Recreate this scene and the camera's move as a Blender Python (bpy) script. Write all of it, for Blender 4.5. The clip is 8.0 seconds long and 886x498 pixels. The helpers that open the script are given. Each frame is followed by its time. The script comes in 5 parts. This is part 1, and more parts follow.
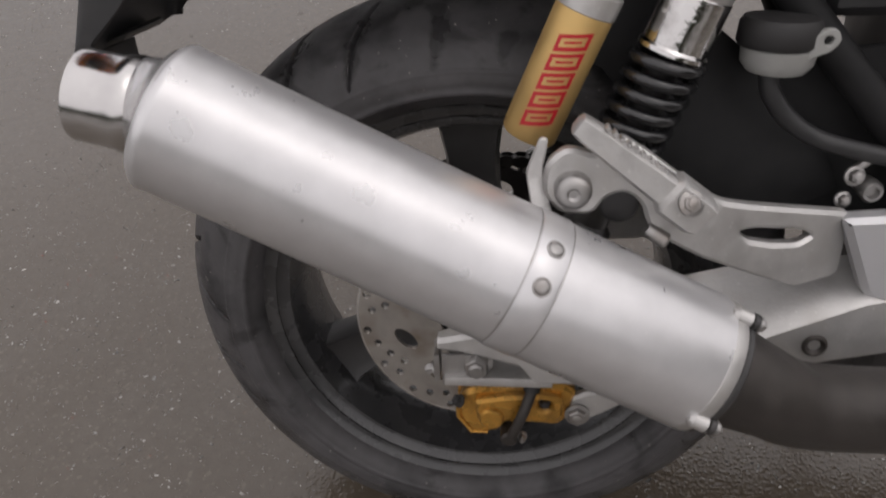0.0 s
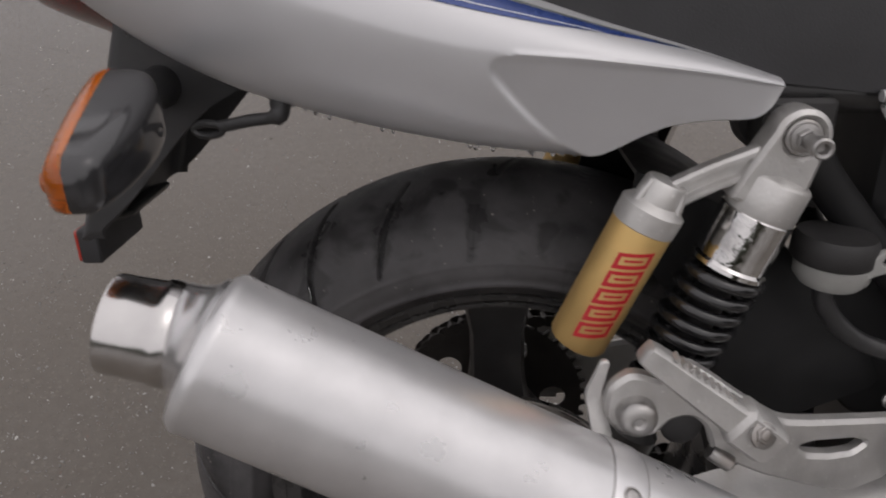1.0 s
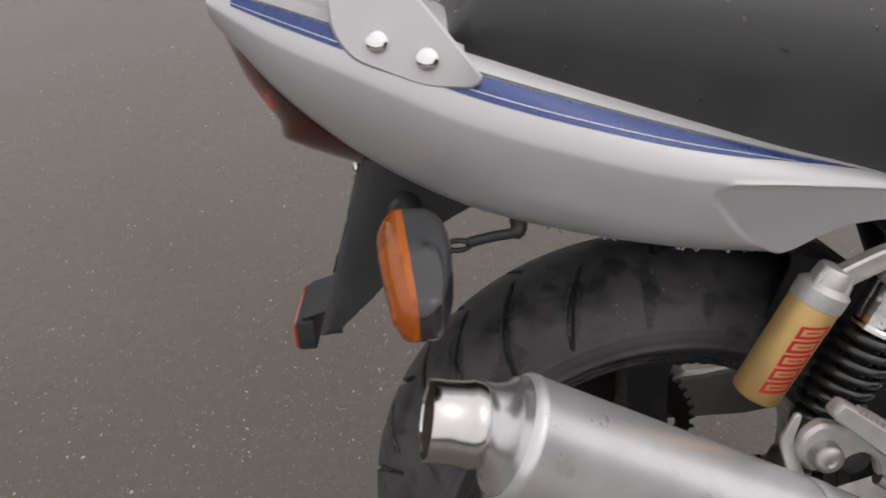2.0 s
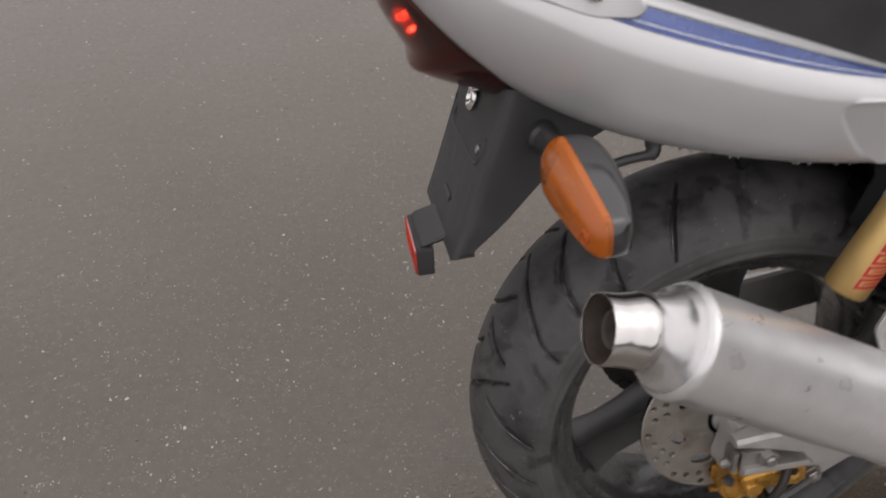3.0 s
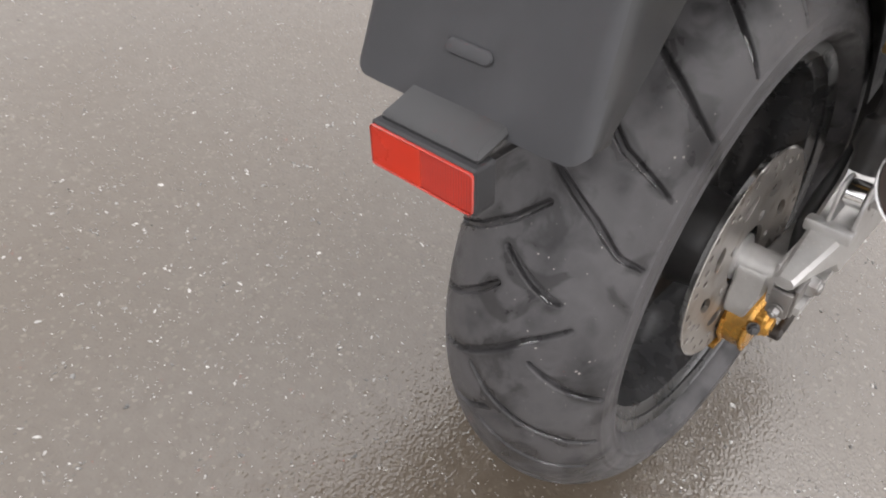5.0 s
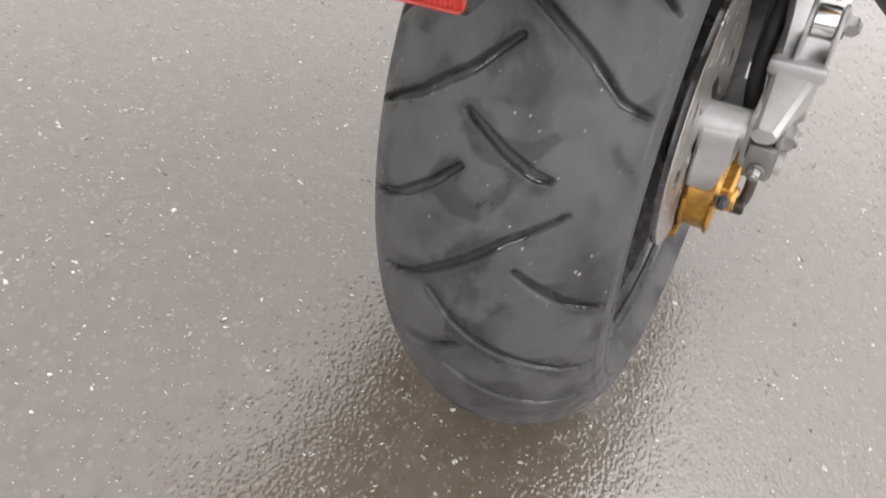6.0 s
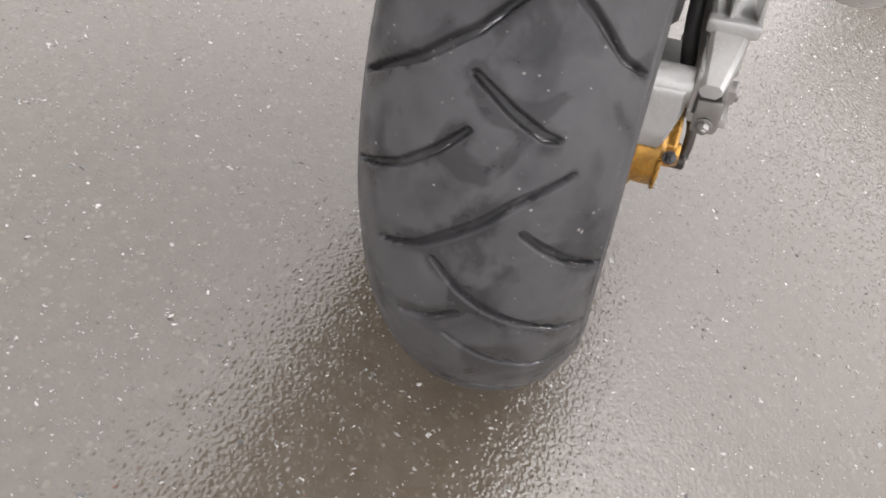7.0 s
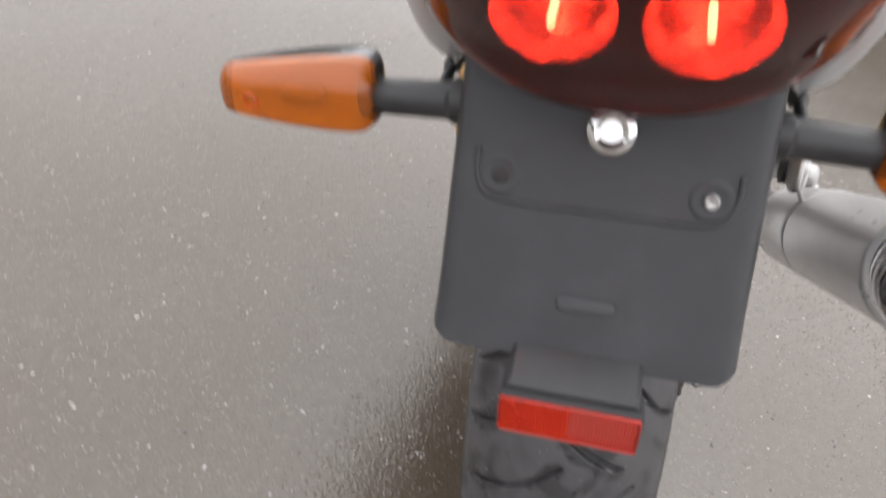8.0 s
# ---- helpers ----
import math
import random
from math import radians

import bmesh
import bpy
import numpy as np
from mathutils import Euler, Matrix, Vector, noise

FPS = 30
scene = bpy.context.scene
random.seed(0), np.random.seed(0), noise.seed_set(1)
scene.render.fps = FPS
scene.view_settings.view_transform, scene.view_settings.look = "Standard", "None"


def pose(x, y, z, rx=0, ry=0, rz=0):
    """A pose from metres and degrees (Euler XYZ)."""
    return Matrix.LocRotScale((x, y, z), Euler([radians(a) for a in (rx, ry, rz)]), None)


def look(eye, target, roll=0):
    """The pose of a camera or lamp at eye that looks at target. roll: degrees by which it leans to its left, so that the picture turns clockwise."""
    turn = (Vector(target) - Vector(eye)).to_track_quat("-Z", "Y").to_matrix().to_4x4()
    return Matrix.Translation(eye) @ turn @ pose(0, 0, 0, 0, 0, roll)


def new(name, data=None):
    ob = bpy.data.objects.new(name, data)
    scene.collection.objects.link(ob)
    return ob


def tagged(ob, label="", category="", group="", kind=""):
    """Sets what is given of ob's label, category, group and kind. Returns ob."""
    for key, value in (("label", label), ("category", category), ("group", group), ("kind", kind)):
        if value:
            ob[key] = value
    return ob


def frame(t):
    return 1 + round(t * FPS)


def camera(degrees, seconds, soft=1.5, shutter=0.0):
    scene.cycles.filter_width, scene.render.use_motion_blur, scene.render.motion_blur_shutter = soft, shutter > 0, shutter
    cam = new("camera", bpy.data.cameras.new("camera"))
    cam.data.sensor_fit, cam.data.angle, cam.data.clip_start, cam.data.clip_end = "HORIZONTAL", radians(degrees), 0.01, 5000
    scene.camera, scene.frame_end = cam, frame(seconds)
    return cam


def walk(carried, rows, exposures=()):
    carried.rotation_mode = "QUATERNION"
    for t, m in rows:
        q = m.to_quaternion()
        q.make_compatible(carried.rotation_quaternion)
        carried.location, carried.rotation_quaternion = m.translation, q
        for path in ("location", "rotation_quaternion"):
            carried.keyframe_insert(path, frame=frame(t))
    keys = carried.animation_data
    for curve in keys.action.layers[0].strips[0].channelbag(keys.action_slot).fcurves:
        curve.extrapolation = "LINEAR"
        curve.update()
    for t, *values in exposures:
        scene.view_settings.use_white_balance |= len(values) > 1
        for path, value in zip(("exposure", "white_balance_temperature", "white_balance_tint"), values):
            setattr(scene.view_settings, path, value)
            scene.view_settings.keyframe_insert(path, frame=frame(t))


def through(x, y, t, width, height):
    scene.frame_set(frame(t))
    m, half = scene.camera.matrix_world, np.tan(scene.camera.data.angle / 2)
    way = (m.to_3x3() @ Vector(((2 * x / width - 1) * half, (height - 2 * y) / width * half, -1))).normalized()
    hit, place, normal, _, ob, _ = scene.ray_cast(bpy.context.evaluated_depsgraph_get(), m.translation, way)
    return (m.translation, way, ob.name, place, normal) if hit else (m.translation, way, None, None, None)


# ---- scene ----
# ---------------------------------------------------------------- camera
cam = camera(62.76, 8.0, soft=1.9, shutter=0.3)
PATH = [
    (0, (0.0520, -0.5197, 0.8598), (-0.0639, 0.2226, 0.1999), -5.68),
    (0.3, (0.0372, -0.4857, 0.8777), (-0.0698, 0.2723, 0.2342), -4.81),
    (0.5, (0.0242, -0.4633, 0.8847), (-0.0529, 0.3123, 0.2581), -3.47),
    (0.8, (0.0097, -0.4329, 0.9171), (-0.0606, 0.3481, 0.2966), -3.73),
    (1, (-0.0230, -0.4323, 0.9285), (-0.0670, 0.3684, 0.3311), -2.06),
    (1.2, (-0.0517, -0.4279, 0.9584), (-0.0928, 0.3717, 0.3592), -2.74),
    (1.5, (-0.1289, -0.4441, 0.9922), (-0.1343, 0.3639, 0.4030), -1.31),
    (1.7, (-0.1781, -0.4526, 1.0223), (-0.1717, 0.3516, 0.4280), -2.64),
    (2.8, (-0.3835, -0.5035, 1.1114), (-0.2970, 0.2443, 0.4532), 0.59),
    (3, (-0.4297, -0.4767, 1.0905), (-0.3147, 0.2448, 0.4077), -0.76),
    (3.2, (-0.4627, -0.4274, 1.0507), (-0.3289, 0.2792, 0.3558), -2.79),
    (3.5, (-0.5371, -0.3686, 1.0319), (-0.3483, 0.3087, 0.3209), -2.98),
    (3.8, (-0.5932, -0.3033, 1.0022), (-0.3063, 0.3401, 0.2925), 1.61),
    (4, (-0.6356, -0.2602, 0.9884), (-0.2629, 0.3419, 0.2823), 3.99),
    (4.2, (-0.6717, -0.2210, 0.9592), (-0.2072, 0.3158, 0.2549), 7.21),
    (5.3, (-0.5949, -0.0660, 0.7896), (-0.0291, 0.2707, 0.0370), 14.88),
    (5.5, (-0.5813, -0.0575, 0.7520), (0.0102, 0.2414, 0.0032), 15.86),
    (5.8, (-0.5686, -0.0358, 0.7038), (0.0581, 0.1923, -0.0414), 18.20),
    (6, (-0.5828, -0.0155, 0.6761), (0.0595, 0.1760, -0.0661), 17.82),
    (6.3, (-0.5920, 0.0103, 0.6596), (0.0684, 0.1144, -0.0840), 22.35),
    (6.5, (-0.5963, 0.0092, 0.6566), (0.0904, 0.0851, -0.0664), 22.02),
    (6.8, (-0.6081, 0.0324, 0.6540), (0.0807, 0.0732, -0.0698), 23.71),
    (7, (-0.6135, 0.0434, 0.6516), (0.0764, 0.0871, -0.0710), 22.75),
    (7.3, (-0.6244, 0.0835, 0.6727), (0.0817, 0.1212, -0.0345), 22.34),
    (7.5, (-0.6438, 0.1065, 0.7135), (0.0814, 0.1417, 0.0259), 22.25),
    (7.8, (-0.6625, 0.1473, 0.8082), (0.0941, 0.1973, 0.1562), 20.53),
    (8, (-0.6762, 0.1948, 0.8798), (0.1125, 0.2443, 0.2669), 17.28),
]
EXPOSURES = [(0, 0.05, 6720, 14), (0.5, -0.05, 6720, 14), (1.0, -0.08, 6700, 14), (1.7, 0.08, 6680, 13), (2.8, 0.22, 6760, 13), (3.0, 0.32, 6760, 13), (3.5, 0.65, 6750, 13), (4.2, 1.17, 6700, 12), (5.5, 1.46, 6620, 11), (6.0, 1.60, 6600, 11), (7.0, 1.50, 6570, 11), (7.5, 1.37, 6520, 11), (8.0, 1.25, 6520, 11)]
walk(cam, [(t, look(eye, target, roll)) for t, eye, target, roll in PATH], EXPOSURES)

# ---------------------------------------------------------------- daylight, overcast
world = bpy.data.worlds.new("overcast_sky")
scene.world = world
world.use_nodes = True
wn = world.node_tree
sky = wn.nodes.new("ShaderNodeTexSky")
sky.sky_type = "NISHITA"
sky.sun_disc = False
sky.sun_elevation = radians(62)
sky.sun_rotation = radians(115)
sky.air_density, sky.dust_density, sky.ozone_density = 1.0, 6.0, 0.6
grey = wn.nodes.new("ShaderNodeHueSaturation")
grey.inputs["Saturation"].default_value = 0.15
wn.links.new(sky.outputs[0], grey.inputs["Color"])
cloud = wn.nodes.new("ShaderNodeMix")
cloud.data_type = "RGBA"
cloud.inputs["Factor"].default_value = 0.82
# a bright overcast sky, a little stronger overhead
wtc = wn.nodes.new("ShaderNodeTexCoord")
wsep = wn.nodes.new("ShaderNodeSeparateXYZ")
wn.links.new(wtc.outputs["Generated"], wsep.inputs[0])
dome = wn.nodes.new("ShaderNodeMapRange")
dome.inputs["To Min"].default_value, dome.inputs["To Max"].default_value = 0.80, 1.06
wn.links.new(wsep.outputs["Z"], dome.inputs[0])
shade = wn.nodes.new("ShaderNodeVectorMath")
shade.operation = "SCALE"
shade.inputs[0].default_value = (5.88, 5.9, 6.2)
wn.links.new(dome.outputs[0], shade.inputs["Scale"])
wn.links.new(shade.outputs[0], cloud.inputs["B"])
wn.links.new(grey.outputs[0], cloud.inputs["A"])
wn.links.new(cloud.outputs["Result"], wn.nodes["Background"].inputs[0])
wn.nodes["Background"].inputs[1].default_value = 0.15
sun_data = bpy.data.lights.new("sun", "SUN")
sun_data.energy, sun_data.angle, sun_data.color = 0.5, radians(160), (1.0, 0.96, 0.90)
sun = new("sun", sun_data)
sun.matrix_world = look((0.8, -1.2, 6.5), (0, 0, 0))

# ---------------------------------------------------------------- materials


def material(name, color, rough=0.5, metal=0.0, vary=0.12, scale=60.0, fine=900.0, bump=0.15, coat=0.0, dirt_or_reflection=None, dirt_or_reflection_amount=0.0, stretch=(1, 1, 1), rough_vary=0.08, depth=0.002):
    """Principled surface with colour and gloss varied at two scales, and a fine relief."""
    mat = bpy.data.materials.new(name)
    mat.use_nodes = True
    nt = mat.node_tree
    b = nt.nodes["Principled BSDF"]
    tc = nt.nodes.new("ShaderNodeTexCoord")
    mp = nt.nodes.new("ShaderNodeMapping")
    mp.inputs["Scale"].default_value = stretch
    nt.links.new(tc.outputs["Object"], mp.inputs[0])
    n1 = nt.nodes.new("ShaderNodeTexNoise")
    n1.inputs["Scale"].default_value, n1.inputs["Detail"].default_value = scale, 5
    n2 = nt.nodes.new("ShaderNodeTexNoise")
    n2.inputs["Scale"].default_value, n2.inputs["Detail"].default_value = fine, 3
    nt.links.new(mp.outputs[0], n1.inputs[0])
    nt.links.new(mp.outputs[0], n2.inputs[0])
    ramp = nt.nodes.new("ShaderNodeMapRange")
    ramp.inputs["From Min"].default_value, ramp.inputs["From Max"].default_value = 0.3, 0.7
    ramp.inputs["To Min"].default_value, ramp.inputs["To Max"].default_value = 1 - vary, 1 + vary
    nt.links.new(n1.outputs[0], ramp.inputs[0])
    mul = nt.nodes.new("ShaderNodeVectorMath")
    mul.operation = "SCALE"
    mul.inputs[0].default_value = color[:3]
    nt.links.new(ramp.outputs[0], mul.inputs["Scale"])
    last = mul.outputs[0]
    if dirt_or_reflection:
        n3 = nt.nodes.new("ShaderNodeTexNoise")
        n3.inputs["Scale"].default_value, n3.inputs["Detail"].default_value = scale * 0.5, 8
        nt.links.new(tc.outputs["Object"], n3.inputs[0])
        sp = nt.nodes.new("ShaderNodeMapRange")
        sp.inputs["From Min"].default_value, sp.inputs["From Max"].default_value = 0.52, 0.72
        sp.inputs["To Max"].default_value = dirt_or_reflection_amount
        nt.links.new(n3.outputs[0], sp.inputs[0])
        mx = nt.nodes.new("ShaderNodeMix")
        mx.data_type = "RGBA"
        nt.links.new(sp.outputs[0], mx.inputs["Factor"])
        nt.links.new(last, mx.inputs["A"])
        mx.inputs["B"].default_value = (*dirt_or_reflection[:3], 1)
        last = mx.outputs["Result"]
    nt.links.new(last, b.inputs["Base Color"])
    rr = nt.nodes.new("ShaderNodeMapRange")
    rr.inputs["From Min"].default_value, rr.inputs["From Max"].default_value = 0.3, 0.7
    rr.inputs["To Min"].default_value, rr.inputs["To Max"].default_value = max(0.02, rough - rough_vary), rough + rough_vary
    nt.links.new(n1.outputs[0], rr.inputs[0])
    nt.links.new(rr.outputs[0], b.inputs["Roughness"])
    b.inputs["Metallic"].default_value = metal
    b.inputs["Coat Weight"].default_value = coat
    b.inputs["Coat Roughness"].default_value = 0.12
    if bump:
        bp = nt.nodes.new("ShaderNodeBump")
        bp.inputs["Strength"].default_value, bp.inputs["Distance"].default_value = bump, depth
        nt.links.new(n2.outputs[0], bp.inputs["Height"])
        nt.links.new(bp.outputs[0], b.inputs["Normal"])
    return mat


def speckle(mat, scale, size, keep, color, amount):
    """Small dried water spots, a few of them picked from a cell pattern."""
    nt = mat.node_tree
    b = nt.nodes["Principled BSDF"]
    tc = nt.nodes.new("ShaderNodeTexCoord")
    vo = nt.nodes.new("ShaderNodeTexVoronoi")
    vo.inputs["Scale"].default_value = scale
    nt.links.new(tc.outputs["Object"], vo.inputs["Vector"])
    wob = nt.nodes.new("ShaderNodeTexNoise")
    wob.inputs["Scale"].default_value, wob.inputs["Detail"].default_value = scale * 2.2, 3
    nt.links.new(tc.outputs["Object"], wob.inputs[0])
    bent = nt.nodes.new("ShaderNodeMath")
    bent.operation = "MULTIPLY_ADD"
    bent.inputs[1].default_value = 0.35
    nt.links.new(wob.outputs[0], bent.inputs[0])
    nt.links.new(vo.outputs["Distance"], bent.inputs[2])
    spot = nt.nodes.new("ShaderNodeMapRange")
    spot.inputs["From Min"].default_value, spot.inputs["From Max"].default_value = size + 0.175, size + 0.095
    spot.inputs["To Max"].default_value = amount
    nt.links.new(bent.outputs[0], spot.inputs[0])
    sep = nt.nodes.new("ShaderNodeSeparateColor")
    nt.links.new(vo.outputs["Color"], sep.inputs[0])
    pick = nt.nodes.new("ShaderNodeMapRange")
    pick.inputs["From Min"].default_value, pick.inputs["From Max"].default_value = keep, 1.0
    nt.links.new(sep.outputs[0], pick.inputs[0])
    both = nt.nodes.new("ShaderNodeMath")
    both.operation = "MULTIPLY"
    nt.links.new(spot.outputs[0], both.inputs[0])
    nt.links.new(pick.outputs[0], both.inputs[1])
    for name, kind, value in (("Base Color", "RGBA", (*color, 1)), ("Roughness", "FLOAT", 0.55)):
        mx = nt.nodes.new("ShaderNodeMix")
        mx.data_type = kind
        a, c, res = (6, 7, 2) if kind == "RGBA" else (2, 3, 0)
        nt.links.new(both.outputs[0], mx.inputs[0])
        nt.links.new(b.inputs[name].links[0].from_socket, mx.inputs[a])
        mx.inputs[c].default_value = value
        nt.links.new(mx.outputs[res], b.inputs[name])


ALU = material("brushed_aluminium", (0.66, 0.655, 0.66), 0.30, 0.60, 0.06, 40, 700, 0.010, rough_vary=0.03)
CONE = material("polished_aluminium", (0.62, 0.61, 0.61), 0.25, 0.85, 0.05, 40, 700, 0.008, rough_vary=0.03)
TIP = material("polished_outlet_steel", (0.62, 0.605, 0.595), 0.17, 1.0, 0.05, 60, 900, 0.006, rough_vary=0.03)
CAST = material("cast_aluminium", (0.58, 0.57, 0.555), 0.45, 0.70, 0.09, 60, 320, 0.18, dirt_or_reflection=(0.36, 0.34, 0.31), dirt_or_reflection_amount=0.5)
# dark blotches in the colour stand for dark things mirrored in the damper
WETCHROME = material("wet_chrome", (0.64, 0.63, 0.62), 0.06, 1.0, 0.06, 60, 170, 0.14, rough_vary=0.04, dirt_or_reflection=(0.20, 0.18, 0.17), dirt_or_reflection_amount=0.7)
CHROME = material("chrome", (0.82, 0.81, 0.80), 0.07, 1.0, 0.04, 60, 900, 0.02, rough_vary=0.03)
SILVER = material("silver_paint", (0.56, 0.56, 0.57), 0.40, 0.50, 0.02, 30, 2500, 0.0, coat=0.15, rough_vary=0.02)
BLUE = material("blue_paint", (0.016, 0.046, 0.20), 0.28, 0.25, 0.08, 40, 2500, 0.02, coat=0.6)
WHITE = material("white_line", (0.75, 0.76, 0.78), 0.35, 0.0, 0.03, 40, 2500, 0.0)
GREYLINE = material("grey_line", (0.12, 0.14, 0.13), 0.35, 0.0, 0.03, 40, 2500, 0.0)
GOLD = material("gold_anodised", (0.66, 0.44, 0.17), 0.46, 0.55, 0.06, 60, 1500, 0.03)
GOLDCAL = material("gold_caliper_paint", (0.54, 0.28, 0.055), 0.28, 0.6, 0.14, 70, 700, 0.12, dirt_or_reflection=(0.09, 0.05, 0.018), dirt_or_reflection_amount=0.85)
RED = material("red_print", (0.50, 0.012, 0.02), 0.4, 0.0, 0.05)
BLACKP = material("black_plastic", (0.030, 0.030, 0.031), 0.42, 0.0, 0.15, 50, 1500, 0.15, dirt_or_reflection=(0.05, 0.047, 0.045), dirt_or_reflection_amount=0.3)
FENDER = material("grey_black_plastic", (0.042, 0.0425, 0.046), 0.50, 0.0, 0.12, 35, 2200, 0.25, dirt_or_reflection=(0.068, 0.068, 0.072), dirt_or_reflection_amount=0.4)
DULL = material("dull_black_plastic", (0.030, 0.030, 0.032), 0.62, 0.0, 0.15, 50, 1500, 0.2)
BLACKG = material("satin_black_paint", (0.030, 0.029, 0.029), 0.36, 0.0, 0.2, 40, 900, 0.05, coat=0.10, dirt_or_reflection=(0.062, 0.057, 0.053), dirt_or_reflection_amount=0.45)
RIM = material("wet_black_rim_paint", (0.032, 0.032, 0.033), 0.27, 0.0, 0.2, 40, 900, 0.05, coat=0.45, dirt_or_reflection=(0.062, 0.060, 0.058), dirt_or_reflection_amount=0.45)
SPRING = material("black_coil_paint", (0.014, 0.014, 0.015), 0.20, 0.0, 0.2, 60, 900, 0.04, coat=0.5)
SEAT = material("seat_vinyl", (0.034, 0.034, 0.036), 0.36, 0.0, 0.12, 25, 700, 0.10, rough_vary=0.06)
STEEL = material("worn_steel", (0.40, 0.39, 0.38), 0.38, 0.9, 0.15, 90, 900, 0.10, dirt_or_reflection=(0.16, 0.12, 0.09), dirt_or_reflection_amount=0.55)
DISC = material("disc_steel", (0.42, 0.395, 0.365), 0.40, 0.85, 0.14, 50, 1200, 0.05, dirt_or_reflection=(0.17, 0.12, 0.075), dirt_or_reflection_amount=0.7)
PIPE = material("sooty_pipe", (0.050, 0.044, 0.040), 0.48, 0.4, 0.2, 50, 700, 0.12)
SOOT = material("exhaust_inside", (0.085, 0.070, 0.060), 0.8, 0.0, 0.3, 80, 700, 0.2)
HOLE = material("dark_rubber_and_hole", (0.022, 0.021, 0.021), 0.6, 0.0, 0.2)
GUARD = material("matt_black_plastic", (0.019, 0.019, 0.0195), 0.55, 0.0, 0.2, 40, 900, 0.1)
GUARD.node_tree.nodes["Principled BSDF"].inputs["Specular IOR Level"].default_value = 0.25
GLOSSBLACK = material("gloss_black_plastic", (0.026, 0.026, 0.028), 0.14, 0.0, 0.10, 50, 1500, 0.01, coat=0.6)
speckle(ALU, 150, 0.12, 0.50, (0.78, 0.775, 0.77), 0.45)
speckle(CAST, 150, 0.18, 0.35, (0.76, 0.75, 0.73), 0.7)
MILKY = material("cloudy_plastic", (0.32, 0.32, 0.305), 0.35, 0.0, 0.08)


DROP = material("water_drop", (0.9, 0.9, 0.9), 0.03, 0.0, 0.0, bump=0.0, rough_vary=0.0)
DROP.node_tree.nodes["Principled BSDF"].inputs["Transmission Weight"].default_value = 1.0
DROP.node_tree.nodes["Principled BSDF"].inputs["IOR"].default_value = 1.33


def lens_material(name, color, rough, ridges=0.0, through=0.35):
    mat = material(name, color, rough, 0.0, 0.06, 30, 1200, 0.0, coat=0.7)
    b = mat.node_tree.nodes["Principled BSDF"]
    b.inputs["Transmission Weight"].default_value = through
    b.inputs["IOR"].default_value = 1.45
    if ridges:
        nt = mat.node_tree
        tc = nt.nodes.new("ShaderNodeTexCoord")
        wv = nt.nodes.new("ShaderNodeTexWave")
        wv.bands_direction = "Z"
        wv.inputs["Scale"].default_value = ridges
        nt.links.new(tc.outputs["Object"], wv.inputs[0])
        bp = nt.nodes.new("ShaderNodeBump")
        bp.inputs["Strength"].default_value, bp.inputs["Distance"].default_value = 0.12, 0.0008
        nt.links.new(wv.outputs[0], bp.inputs["Height"])
        nt.links.new(bp.outputs[0], b.inputs["Normal"])
    return mat


AMBER = lens_material("amber_lens", (0.92, 0.215, 0.003), 0.10, 110, 0.70)
AMBER.node_tree.nodes["Principled BSDF"].inputs["Coat Weight"].default_value = 0.35
AMBER.node_tree.nodes["Principled BSDF"].inputs["Coat Roughness"].default_value = 0.06
REDLENS = lens_material("red_lens", (0.25, 0.012, 0.010), 0.08, 0, 0.95)
REDLENS.node_tree.nodes["Principled BSDF"].inputs["Coat Weight"].default_value = 0.25
REFLECT = lens_material("red_reflector", (0.64, 0.050, 0.022), 0.28, 0, 0.1)
REFLECT.node_tree.nodes["Principled BSDF"].inputs["Coat Weight"].default_value = 0.15
# same red, darkened: the weaker reflection of one field is put into its colour
REFLECT_DIM = lens_material("red_reflector_dim_field", (0.48, 0.032, 0.018), 0.18, 0, 0.1)
GLOW = material("lamp_bowl", (0.52, 0.48, 0.44), 0.20, 0.8, 0.05, bump=0.0)
flute = GLOW.node_tree.nodes.new("ShaderNodeTexWave")
flute.bands_direction = "Z"
flute.inputs["Scale"].default_value = 85
relief = GLOW.node_tree.nodes.new("ShaderNodeBump")
relief.inputs["Strength"].default_value, relief.inputs["Distance"].default_value = 0.7, 0.003
coords = GLOW.node_tree.nodes.new("ShaderNodeTexCoord")
GLOW.node_tree.links.new(coords.outputs["Object"], flute.inputs[0])
GLOW.node_tree.links.new(flute.outputs[0], relief.inputs["Height"])
GLOW.node_tree.links.new(relief.outputs[0], GLOW.node_tree.nodes["Principled BSDF"].inputs["Normal"])
BULB = bpy.data.materials.new("lit_bulb")
BULB.use_nodes = True
BULB.node_tree.nodes["Principled BSDF"].inputs["Emission Color"].default_value = (1.0, 0.68, 0.34, 1)
BULB.node_tree.nodes["Principled BSDF"].inputs["Emission Strength"].default_value = 260.0


